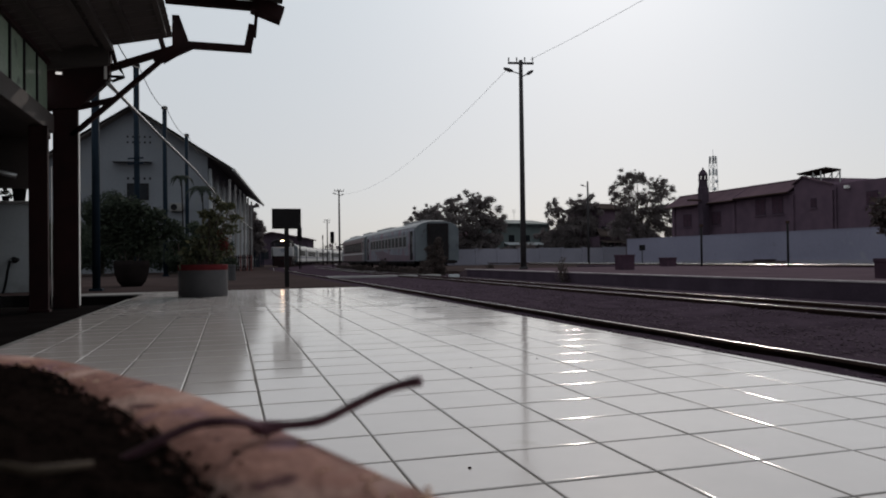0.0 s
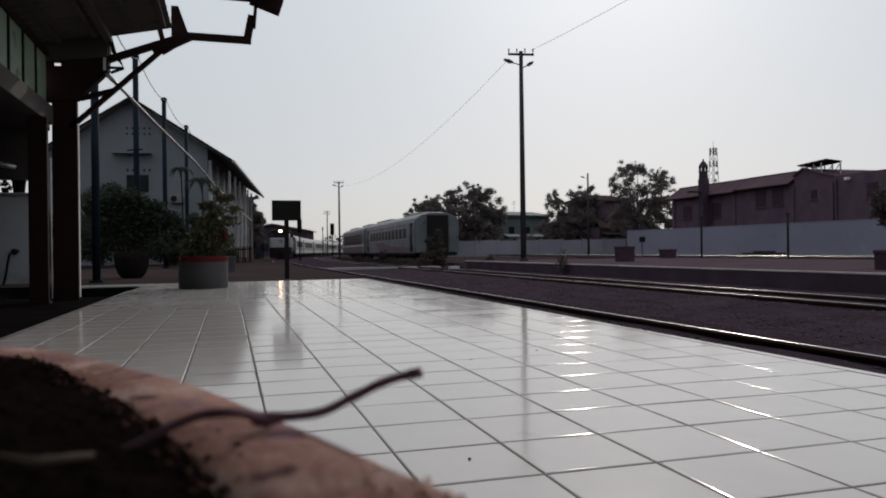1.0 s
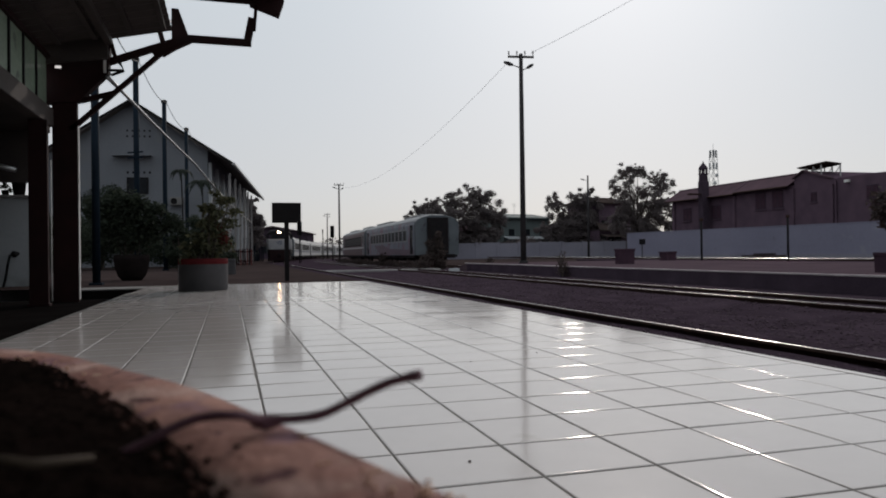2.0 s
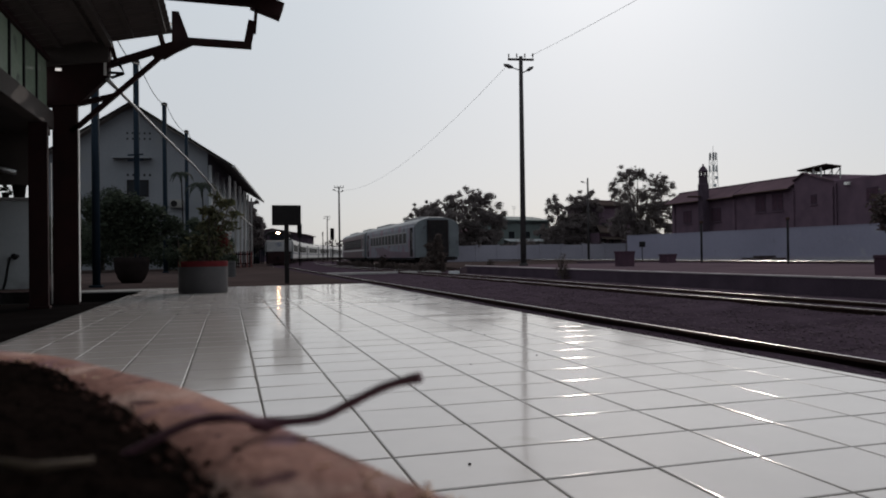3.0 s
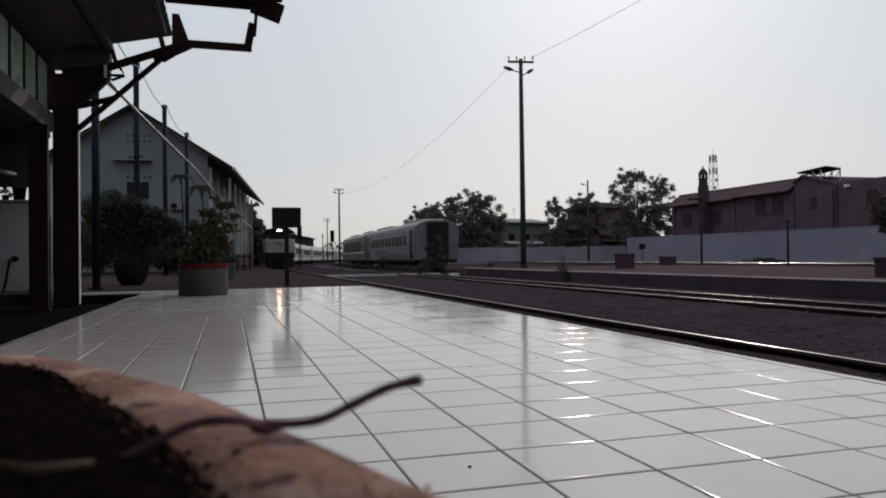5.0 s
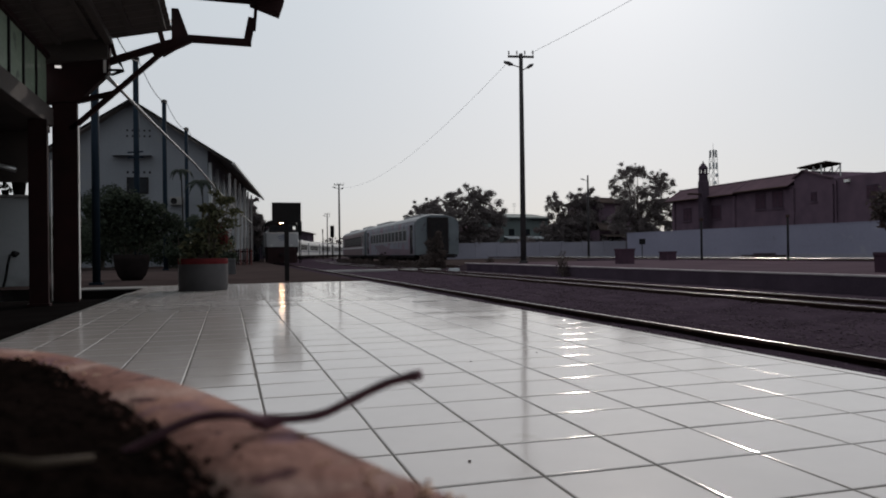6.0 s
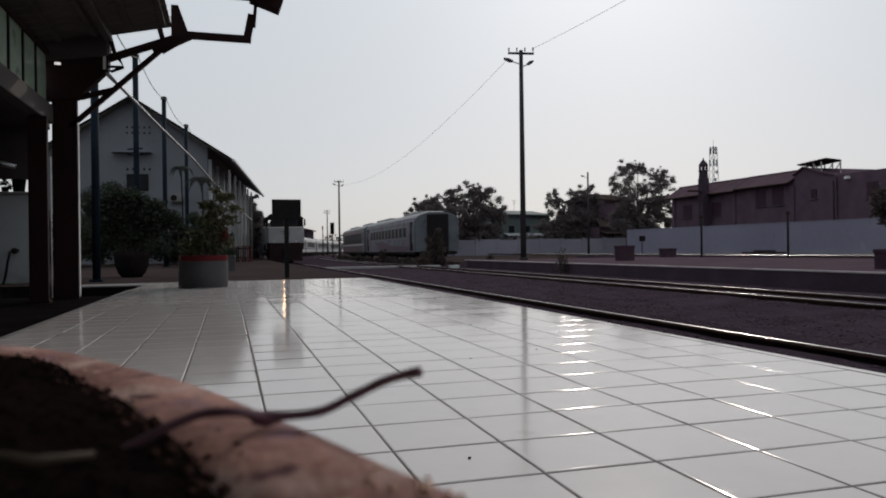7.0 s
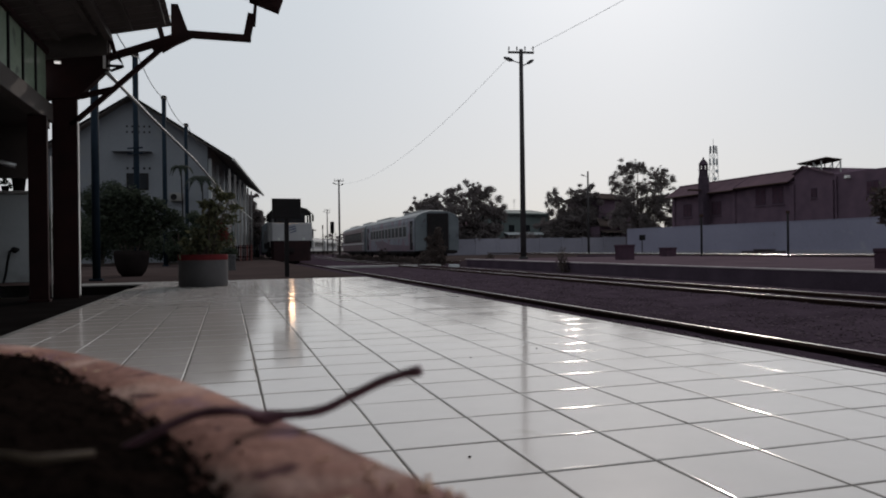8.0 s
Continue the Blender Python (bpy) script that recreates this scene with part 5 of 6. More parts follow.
    part("cap", lathe([(0, 10.75), (0.07, 10.7), (0.09, 10.5), (0.22, 10.4), (0.42, 10.12), (0.50, 9.92), (0.50, 9.84), (0, 9.84)], 10), FACE, ch)
    part("bracket", box(-1.9, -0.55, -0.3, 0.3, 7.0, 7.15), RUST, ch)
    rl = thing("roof_lookout", pose(53.75, 56.75, 7.28, 0, 0, -14), "thin flat lookout roof on pale steel posts", "lookout")
    part("roof", loft([[(-1.2, y - 0.8, z), (1.2, y + 0.8, z), (1.2, y + 0.8, z + 0.11), (-1.2, y - 0.8, z + 0.11)] for y, z in ((-2.5, 1.0), (2.5, 0.98))]), DARKROOF, rl)
    for x in (-0.9, 0.9):
        part("edge_beam", beam((x, -2.4 + 0.66 * x, 0.95), (x, 2.3 + 0.66 * x, 0.95), 0.08, 0.1), RUST, rl)
        for y in (-2.0, -0.7, 0.6):
            part("post", box(x - 0.05, x + 0.05, y - 0.05, y + 0.05, -0.6, 0.93), STEEL, rl)
    for y0, y1 in ((-2.0, -0.7), (-0.7, 0.6)):
        part("brace", beam((-0.9, y0, -0.1), (-0.9, y1, 0.85), 0.05, 0.06), STEEL, rl)
        part("brace", beam((0.9, y0, 0.85), (0.9, y1, -0.1), 0.05, 0.06), STEEL, rl)
    for z in (0.1, 0.5):
        part("rail", beam((-0.9, -2.0, z), (-0.9, 0.6, z), 0.05, 0.06), STEEL, rl)


warehouse()


def lattice_tower():
    t = thing("telecom_tower", pose(158.6, 213.8, -0.42), "grey lattice telecom tower far beyond the warehouse", "tower")
    H = 34.6
    def half(z):
        return 1.55 - 0.7 * z / H
    for sx, sy in ((-1, -1), (1, -1), (1, 1), (-1, 1)):
        part("leg", beam((sx * half(0), sy * half(0), 0), (sx * half(H), sy * half(H), H), 0.15, 0.15), STEEL, t)
    for k in range(14):
        z0, z1 = k * H / 14, (k + 1) * H / 14
        for (ax, ay), (bx, by) in (((-1, -1), (1, -1)), ((1, -1), (1, 1)), ((1, 1), (-1, 1)), ((-1, 1), (-1, -1))):
            part("brace", beam((ax * half(z0), ay * half(z0), z0), (bx * half(z1), by * half(z1), z1), 0.08, 0.08), STEEL, t)
    for a in range(3):
        c, s = math.cos(a * 2.1), math.sin(a * 2.1)
        part("antenna", box(c * 1.0 - 0.18, c * 1.0 + 0.18, s * 1.0 - 0.18, s * 1.0 + 0.18, H - 2.4, H + 0.2), PLASTER, t)
        part("panel", box(c * 1.25 - 0.22, c * 1.25 + 0.22, s * 1.25 - 0.22, s * 1.25 + 0.22, H - 6.4, H - 4.2), WHITEWASH, t)
        drum = part("drum", lathe([(0, 0.35), (0.55, 0.30), (0.60, 0.0), (0, 0)], 14), WHITEWASH, t, "white microwave drum")
        drum.matrix_basis = pose(0.5 * c, -1.0, H - 8.5 - 2.6 * a, 90)
    part("spike", tube([(0, 0, H), (0, 0, H + 2.5)], 0.07, seg=6), STEEL, t)


lattice_tower()


def house(x, y, w, d, h, roof_h, turn, wall_mat, roof_mat, label, awning=None):
    g = thing("house", pose(x, y, -0.42, 0, 0, turn), label, "house", "houses beyond the yard")
    part("wall", box(-w / 2, w / 2, 0, d, 0, h), wall_mat, g)
    part("roof", loft([[(-w / 2 - 0.6, -0.7, h - 0.1), (w / 2 + 0.6, -0.7, h - 0.1), (w / 2 + 0.6, -0.7, h + 0.1), (-w / 2 - 0.6, -0.7, h + 0.1)],
                       [(-w / 2 + 0.4, d / 2, h + roof_h - 0.15), (w / 2 - 0.4, d / 2, h + roof_h - 0.15), (w / 2 - 0.4, d / 2, h + roof_h), (-w / 2 + 0.4, d / 2, h + roof_h)],
                       [(-w / 2 - 0.6, d + 0.7, h - 0.1), (w / 2 + 0.6, d + 0.7, h - 0.1), (w / 2 + 0.6, d + 0.7, h + 0.1), (-w / 2 - 0.6, d + 0.7, h + 0.1)]]), roof_mat, g)
    for k in range(3):
        cx = -w / 2 + w * (k + 0.5) / 3
        wi = part("window", box(cx - 0.55, cx + 0.55, -0.06, 0.04, h * 0.55, h * 0.55 + 1.1, bevel=0.02), BLACK, g)
        part("pane", box(cx - 0.47, cx + 0.47, -0.075, -0.062, h * 0.55 + 0.08, h * 0.55 + 1.02), GLASS, wi)
    part("awning", loft([[(-w / 2, -1.4, 3.0), (w / 2, -1.4, 3.0), (w / 2, 0, 3.4), (-w / 2, 0, 3.4)], [(-w / 2, -1.4, 3.06), (w / 2, -1.4, 3.06), (w / 2, 0, 3.46), (-w / 2, 0, 3.46)]]), awning or STEEL, g)
    return g


house(46.5, 110.5, 9.5, 8, 6.4, 0.9, 16, GREENWALL, GREENWALL, "green two storey house with a low roof", WHITEWASH)
house(57.0, 101.0, 6.5, 7, 8.2, 1.2, 16, BRICKRED, DARKROOF, "brown two storey house behind the trees")
house(66.0, 112.0, 9.0, 8, 6.0, 1.6, 16, DULLWALL, TILEROOF, "pale house with a red roof behind the trees")
house(55.0, 98.6, 4.6, 2.0, 4.0, 1.2, 16, BRICKRED, DARKROOF, "low brown shed behind the wall", DARKROOF)
house(36.0, 112.0, 8.0, 7, 4.6, 1.2, 16, DULLWALL, TILEROOF, "low pale house with a red roof")


def roof_antenna():
    an = thing("antenna", pose(45.7, 114.0, 6.6), "thin television antenna mast on a house roof", "antenna")
    part("mast", tube([(0, 0, 0), (0, 0, 2.0)], 0.03, seg=6), STEEL, an)
    for z in (1.45, 1.7, 1.95):
        part("rod", tube([(-0.4, 0, z), (0.4, 0, z + 0.05)], 0.02, seg=5), STEEL, an)


roof_antenna()


def tree(x, y, label, trunk_h, clumps, count, size, seed, k=1.0):
    rng = np.random.default_rng(seed)
    t = thing("tree", pose(x * k, y * k, -0.42) @ Matrix.Scale(k, 4), label, "tree", "trees beyond the yard")
    bm = bmesh.new()
    tube([(0, 0, 0), (0.1, 0, trunk_h * 0.5), (0, 0.05, trunk_h)], [0.34, 0.27, 0.2], bm, 10)
    extra = []
    for c in clumps:
        p = Vector(c[:3])
        mid = Vector((p.x * 0.45, p.y * 0.45, trunk_h + (p.z - trunk_h) * 0.45)) + Vector(rng.normal(0, 0.15, 3))
        tube([(0, 0, trunk_h * 0.9), mid, p], [0.17, 0.10, 0.03], bm, 7)
        for n in range(24):
            d = rng.normal(size=3)
            d /= np.linalg.norm(d)
            e = p + Vector(d * c[3] * rng.uniform(0.6, 1.15))
            tube([p, e], [0.035, 0.01], bm, 5)
            extra.append((e.x, e.y, e.z, c[3] * rng.uniform(0.10, 0.34)))
    part("trunk", bm, BARK, t)
    allc = [(c[0], c[1], c[2], c[3] * 0.6) for c in clumps] + extra
    link("crown", leaf_mesh("crown", allc, round(count * 2.2), size * 0.64, rng), HAZYLEAF, t)


tree(27.8, 101.5, "dark rounded tree with a dense crown behind the coaches", 2.8, [(0, 0, 6.0, 2.5), (-2.6, 0, 5.2, 1.9), (2.6, 0, 6.0, 2.1), (0.3, 0, 7.5, 1.5), (-1.5, 0, 7.0, 1.5), (-3.6, 0, 4.2, 1.4)], 16000, 0.17, 41)
tree(32.0, 95.5, "spreading leafy tree with gaps in its crown", 3.0, [(-2.0, 0, 7.6, 1.7), (0.4, 0, 8.6, 1.6), (2.0, 0, 8.0, 1.7), (3.0, 0, 6.2, 1.9), (-0.4, 0, 6.2, 2.3), (4.2, 0, 5.2, 1.5), (-2.8, 0, 5.8, 1.7), (1.0, 0, 4.4, 2.4), (-3.4, 0, 7.4, 1.1), (-1.2, 0, 3.0, 2.0), (2.6, 0, 3.0, 2.0), (0.4, -0.6, 2.2, 1.6), (-1.5, -0.5, 1.5, 1.5), (1.6, -0.5, 1.5, 1.5), (0, -0.6, 1.0, 1.4)], 26000, 0.17, 42, 1.1)
tree(42.3, 84.9, "leafy tree with a ragged crown behind the wall", 2.6, [(-2.5, 0, 6.6, 1.4), (0.2, 0, 7.2, 1.5), (2.0, 0, 7.1, 1.5), (0.6, 0, 5.0, 2.3), (-1.8, 0, 4.4, 1.7), (2.8, 0, 5.2, 1.8), (0.2, 0, 2.8, 2.0), (-2.4, 0, 2.4, 1.4), (3.2, 0, 3.0, 1.6), (0, -0.5, 1.3, 1.7), (-2.4, -0.3, 1.2, 1.3), (2.8, -0.3, 1.3, 1.5)], 21000, 0.16, 43, 1.19)
tree(52.1, 86.2, "tall open crowned tree beside the warehouse", 4.0, [(-1.8, 0, 10.8, 1.4), (0.1, 0, 11.6, 1.2), (2.8, 0, 10.4, 1.3), (4.2, 0, 9.2, 1.3), (-3.0, 0, 9.0, 1.3), (0.6, 0, 8.6, 2.1), (2.0, 0, 6.6, 2.5), (-1.4, 0, 6.4, 2.2), (4.2, 0, 7.2, 1.3), (0.3, 0, 4.6, 2.4), (-2.6, 0, 4.2, 1.7), (3.6, 0, 4.8, 1.8), (0.5, 0, 2.8, 2.0), (5.6, 0, 4.4, 1.3), (5.8, 0, 2.6, 1.5), (7.2, 0, 2.2, 1.4), (5.4, 0, 6.0, 0.9)], 28000, 0.16, 44)
tree(47.6, 101.0, "low dense tree behind the far wall", 2.0, [(0, 0, 4.6, 2.0), (-1.8, 0, 4.0, 1.6), (1.8, 0, 4.2, 1.8)], 8000, 0.17, 45)
tree(1.5, 72.0, "dark tree beyond the gabled building", 2.2, [(0.2, 0, 5.4, 1.1), (-1.6, 0, 5.8, 1.3), (0.2, 0, 4.4, 1.4), (0.8, 0.3, 3.4, 1.2), (-0.8, 0, 4.9, 1.5), (0.3, 0, 2.6, 1.4)], 30000, 0.14, 46)
tree(2.3, 83.0, "low dark tree beside the station annex", 1.4, [(0, 0, 3.0, 1.1), (0.7, 0, 2.4, 0.9), (-0.8, 0, 3.4, 1.0)], 15000, 0.14, 49)
tree(2.6, 100.0, "dark tree beyond the station buildings", 2.0, [(0, 0, 4.0, 1.6), (-1.4, 0, 3.6, 1.3)], 4000, 0.16, 47)


def far_woods():
    rng = np.random.default_rng(77)
    clumps = []
    for k in range(150):
        a = radians(-65 + 150 * k / 149)
        r = rng.uniform(330, 420)
        clumps.append((r * math.sin(a), r * math.cos(a), rng.uniform(1, 4.5), rng.uniform(4, 8)))
    ob = link("far_trees", leaf_mesh("far_trees", clumps, 26000, 1.0, rng), HAZYLEAF)
    tagged(ob, "far line of trees along the horizon", "trees", kind="stuff")


far_woods()


def hedge():
    rng = np.random.default_rng(78)
    clumps = []
    for k in range(90):
        t = rng.random()
        clumps.append((31 + 30 * t, 107 - 10 * t + rng.normal(0, 1.0), rng.uniform(-0.3, 3.0) * (0.6 + 0.5 * math.sin(9 * t) ** 2), rng.uniform(0.5, 1.3)))
    ob = link("hedge", leaf_mesh("hedge", clumps, 16000, 0.16, rng), HAZYLEAF)
    tagged(ob, "overgrown dark hedge behind the far wall", "hedge", kind="stuff")


hedge()


# ---- rolling stock: each faces -y, its front at y = 0, rail top at z = 0 ----
def wheelset(r, parent, y, name="wheelset"):
    bm = bmesh.new()
    for s in (-1, 1):
        x = s * GAUGE / 2
        tube([(x - s * 0.07, 0, 0), (x - s * 0.04, 0, 0), (x - s * 0.035, 0, 0), (x + s * 0.07, 0, 0)], [r + 0.03, r + 0.03, r, r - 0.008], bm, 20)
    tube([(-0.62, 0, 0), (0.62, 0, 0)], 0.08, bm, 10)
    ob = part(name, bm, UNDERFRAME, parent)
    ob.matrix_basis = pose(0, y, r)
    return ob


def coach_profile(w, z0, z1):
    h = w / 2
    return [(-h, z0), (h, z0), (h, 2.68), (h - 0.04, 2.86), (h - 0.17, 3.01), (h - 0.5, 3.18), (0.5, z1), (-0.5, z1), (-h + 0.5, 3.18), (-h + 0.17, 3.01), (-h + 0.04, 2.86), (-h, 2.68)]


def coach(m, label, paint, group, windows=10, stripe=None, length=20.2, frame_mat=None, wave=None, stripe_z=1.2, stripe_h=0.25, door_mat=None):
    c = thing("railway_coach", m, label, "railway coach", group)
    W = 2.98
    prof = coach_profile(W, 0.66, 3.30)
    body = loft([[(x, 0.35, z) for x, z in prof], [(x, length - 0.35, z) for x, z in prof]])
    part("body", body, paint, c)
    inner = [(x * 0.975, 0.66 + (z - 0.66) * 0.98) for x, z in prof]
    for y0, y1 in ((0.349, 0.0), (length - 0.349, length)):
        # rounded end with the gangway door
        part("end_wall", loft([[(x * 0.999, y0, z) for x, z in prof], [(x, y1, z) for x, z in inner]]), COACHEND, c)
    roof = [p for p in prof if p[1] > 2.81]
    ring = [(x * 1.012, z + 0.03) for x, z in roof] + [(x, z + 0.004) for x, z in reversed(roof)]
    part("roof", loft([[(x, 0.02, z - 0.05) for x, z in ring], [(x, 0.5, z) for x, z in ring], [(x, length - 0.5, z) for x, z in ring], [(x, length - 0.02, z - 0.05) for x, z in ring]]), COACHROOF, c)
    for y0, y1 in ((1.6, 6.8), (length - 8.0, length - 1.6)):
        part("roof_unit", box(-0.75, 0.75, y0, y1, 3.24, 3.41, bevel=0.03), COACHROOF, c, "low flat housing on the roof")
    for s in (-1, 1):
        x = s * W / 2
        for k in range(windows):
            y = 2.6 + (length - 5.2) * (k + 0.5) / windows
            hw = min(0.56, (length - 5.2) / windows * 0.35)
            fr = part("window", box(min(x - s * 0.02, x + s * 0.015), max(x - s * 0.02, x + s * 0.015), y - hw - 0.075, y + hw + 0.075, 1.56, 2.44, bevel=0.008), frame_mat or UNDERFRAME, c)
            part("pane", box(min(x + s * 0.016, x + s * 0.024), max(x + s * 0.016, x + s * 0.024), y - hw, y + hw, 1.66, 2.34), GLASS, fr)
        for y in (1.2, length - 1.2):
            d = part("door", box(min(x - s * 0.03, x + s * 0.012), max(x - s * 0.03, x + s * 0.012), y - 0.42, y + 0.42, 0.72, 2.65, bevel=0.008), door_mat or paint, c)
            part("pane", box(min(x + s * 0.013, x + s * 0.022), max(x + s * 0.013, x + s * 0.022), y - 0.24, y + 0.24, 1.8, 2.5), GLASS, d)
            part("handrail", tube([(x + s * 0.05, y - 0.52, 1.2), (x + s * 0.05, y - 0.52, 2.3)], 0.015, seg=6), STEEL, d)
        if stripe:
            part("stripe", box(min(x, x + s * 0.012), max(x, x + s * 0.012), 0.5, length - 0.5, stripe_z, stripe_z + stripe_h), stripe, c)
        if wave:
            xa, xb = x, x + s * 0.008
            part("livery_wave", loft([[(q, 0.5, 0.70), (q, 13.0, 0.70), (q, 15.5, 1.45), (q, 11.5, 1.45), (q, 9.0, 1.15), (q, 0.5, 1.0)] for q in (xa, xb)]), wave, c, "faded purple livery wave")
        part("sole_bar", box(min(x - s * 0.15, x - s * 0.02), max(x - s * 0.15, x - s * 0.02), 0.4, length - 0.4, 0.50, 0.67), UNDERFRAME, c)
    for y, s in ((0.0, -1), (length, 1)):
        g = part("gangway", box(-0.70, 0.70, min(y, y + s * 0.22), max(y, y + s * 0.22), 0.72, 3.12, bevel=0.04), UNDERFRAME, c, "dark rubber gangway")
        part("gangway_door", box(-0.5, 0.5, min(y + s * 0.221, y + s * 0.235), max(y + s * 0.221, y + s * 0.235), 0.85, 2.95), BLACK, g)
        part("coupler", box(-0.12, 0.12, min(y, y + s * 0.34), max(y, y + s * 0.34), 0.62, 0.86, bevel=0.02), UNDERFRAME, c)
        part("buffer_beam", box(-1.2, 1.2, min(y - s * 0.2, y + s * 0.02), max(y - s * 0.2, y + s * 0.02), 0.45, 0.70, bevel=0.015), UNDERFRAME, c)
        for sx in (-1.0, 1.0):
            lamp = part("tail_lamp", lathe([(0, 0.05), (0.07, 0.04), (0.08, 0)], 12), LENS, c)
            lamp.matrix_basis = pose(sx, y, 3.02, -s * -90)
    part("centre_sill", box(-0.8, 0.8, 0.5, length - 0.5, 0.30, 0.66), UNDERFRAME, c)
    part("equipment_box", box(-1.1, 1.1, length * 0.38, length * 0.52, 0.32, 0.8, bevel=0.03), UNDERFRAME, c)
    part("battery_box", box(-1.15, 1.15, length * 0.56, length * 0.63, 0.4, 0.8, bevel=0.03), UNDERFRAME, c)
    for y in (length * 0.3, length * 0.71):
        part("underfloor_box", box(-1.2, 1.2, y - 0.9, y + 0.9, 0.25, 0.8, bevel=0.03), UNDERFRAME, c)
    for y in (3.1, length - 3.1):
        bm = bmesh.new()
        for s in (-1, 1):
            box(min(s * 0.85, s * 1.05), max(s * 0.85, s * 1.05), y - 1.6, y + 1.6, 0.38, 0.66, bm, bevel=0.03)
        box(-1.0, 1.0, y - 0.25, y + 0.25, 0.45, 0.8, bm)
        part("bogie", bm, UNDERFRAME, c)
        for dy in (-1.1, 1.1):
            wheelset(0.40, c, y + dy)
    return c


def locomotive(m):
    l = thing("locomotive", m, "cream, black and dark red diesel locomotive with a lit headlight", "locomotive")
    def front(inset, y, z0, z1, w):
        h = w / 2 - inset
        return [(-h, y, z0), (h, y, z0), (h, y, z1), (-h, y, z1)]
    part("underframe", box(-1.32, 1.32, 0.25, 14.0, 0.95, 1.4, bevel=0.02), UNDERFRAME, l)
    pl = part("pilot", loft([front(0.22, 0.02, 0.12, 1.42, 2.6), front(0.05, 0.3, 0.12, 1.42, 2.6), front(0.05, 0.7, 0.16, 1.42, 2.6)]), PILOT, l, "dark red snowplough pilot and steps")
    part("coupler", box(-0.14, 0.14, -0.35, 0.02, 0.66, 0.95, bevel=0.03), UNDERFRAME, l)
    for s in (-1, 1):
        for k in range(3):
            part("step", box(min(s * 1.0, s * 1.28), max(s * 1.0, s * 1.28), 0.32, 0.62, 0.35 + 0.35 * k, 0.39 + 0.35 * k), STEEL, pl)
        part("grab_rail", tube([(s * 1.3, 0.05, 1.0), (s * 1.33, 0.02, 1.5), (s * 1.33, 0.02, 2.3), (s * 1.3, 0.1, 2.35)], 0.02, seg=6), STEEL, l)
    # cab: cream nose, window band, rounded roof
    part("nose", loft([front(0.22, 0.0, 1.42, 2.5, 2.74), front(0.04, 0.28, 1.42, 2.58, 2.74), front(0.0, 0.6, 1.42, 2.6, 2.74), front(0.0, 3.2, 1.42, 2.6, 2.74)]), LOCOWHITE, l, "cream painted nose panel")
    for k, (x0, x1, z) in enumerate(((-0.34, 0.30, 2.16), (-0.24, 0.34, 2.02), (-0.10, 0.36, 1.88))):
        part("emblem_bar", loft([[(x0, y, z), (x1, y, z + 0.14), (x1 - 0.06, y, z + 0.22), (x0 + 0.05, y, z + 0.07)] for y in (-0.012, 0.0)]), STRIPE, l, "plain blue slanted emblem bar")
    cabw = [(-1.34, 3.16), (1.34, 3.16), (1.30, 3.28), (1.05, 3.50), (0.5, 3.63), (-0.5, 3.63), (-1.05, 3.50), (-1.30, 3.28)]
    def ring(y, k, lift=0.0):
        return [(x * k, y, 3.16 + (z - 3.16) * (1 - lift)) for x, z in cabw]
    part("cab", loft([[(-0.92, y, 2.598), (0.92, y, 2.598), (0.92, y, 3.20), (-0.92, y, 3.20)] for y in (0.36, 3.2)]), BLACK, l, "black cab front with two windscreens")
    part("cab_roof", loft([ring(0.34, 0.94, 0.12), ring(0.62, 1.0), ring(3.2, 1.0)]), BLACK, l, "black rounded cab roof")
    for cx in (-0.46, 0.46):
        w = part("windscreen", box(cx - 0.42, cx + 0.42, 0.30, 0.37, 2.68, 3.14, bevel=0.02), POLE, l)
        part("pane", box(cx - 0.36, cx + 0.36, 0.285, 0.298, 2.74, 3.09), GLASS, w)
    for s in (-1, 1):
        # open side window between a corner post and a rear post
        part("corner_post", loft([[(s * a, y, 2.598), (s * b, y, 2.598), (s * (b - 0.02), y, 3.18), (s * (a - 0.02), y, 3.18)] for a, b, y in ((1.17, 1.30, 0.42), (1.20, 1.335, 0.62))]), BLACK, l)
        part("rear_post", box(min(s * 1.24, s * 1.335), max(s * 1.24, s * 1.335), 2.95, 3.18, 2.598, 3.18), BLACK, l)
        part("mirror", box(min(s * 1.38, s * 1.50), max(s * 1.38, s * 1.50), 0.66, 0.74, 2.66, 3.10, bevel=0.01), BLACK, l)
        part("mirror_arm", tube([(s * 1.28, 0.7, 3.22), (s * 1.40, 0.7, 3.18), (s * 1.45, 0.7, 3.05)], 0.03, seg=6), BLACK, l, smooth=True)
        lamp = part("marker_lamp", lathe([(0, 0.04), (0.08, 0.03), (0.09, 0)], 12), LENS, l)
        lamp.matrix_basis = pose(s * 0.78, 0.0, 1.52, 90)
    hl = part("headlight", box(-0.36, 0.36, 0.16, 0.5, 3.22, 3.52, bevel=0.03), BLACK, l, "twin lit headlights in a black housing")
    for sx in (-0.09, 0.09):
        bulb = part("bulb", lathe([(0, 0.03), (0.055, 0.02), (0.065, 0)], 14), HEADLIGHT, hl, "glowing headlight lens")
        bulb.matrix_basis = pose(sx, 0.158, 3.37, 90)
    part("long_hood", loft([[(x * 0.72, y, z) for x, z in [(-1.34, 1.4), (1.34, 1.4), (1.34, 3.1), (0.9, 3.5), (-0.9, 3.5), (-1.34, 3.1)]] for y in (3.2, 13.4)]), LOCOWHITE, l)
    for k in range(3):
        fan = part("radiator_fan", lathe([(0, 3.62), (0.5, 3.62), (0.52, 3.49)], 20), BLACK, l)
        fan.location.y = 8.5 + 1.4 * k
    part("exhaust", box(-0.3, 0.3, 6.0, 6.8, 3.48, 3.72, bevel=0.02), BLACK, l)
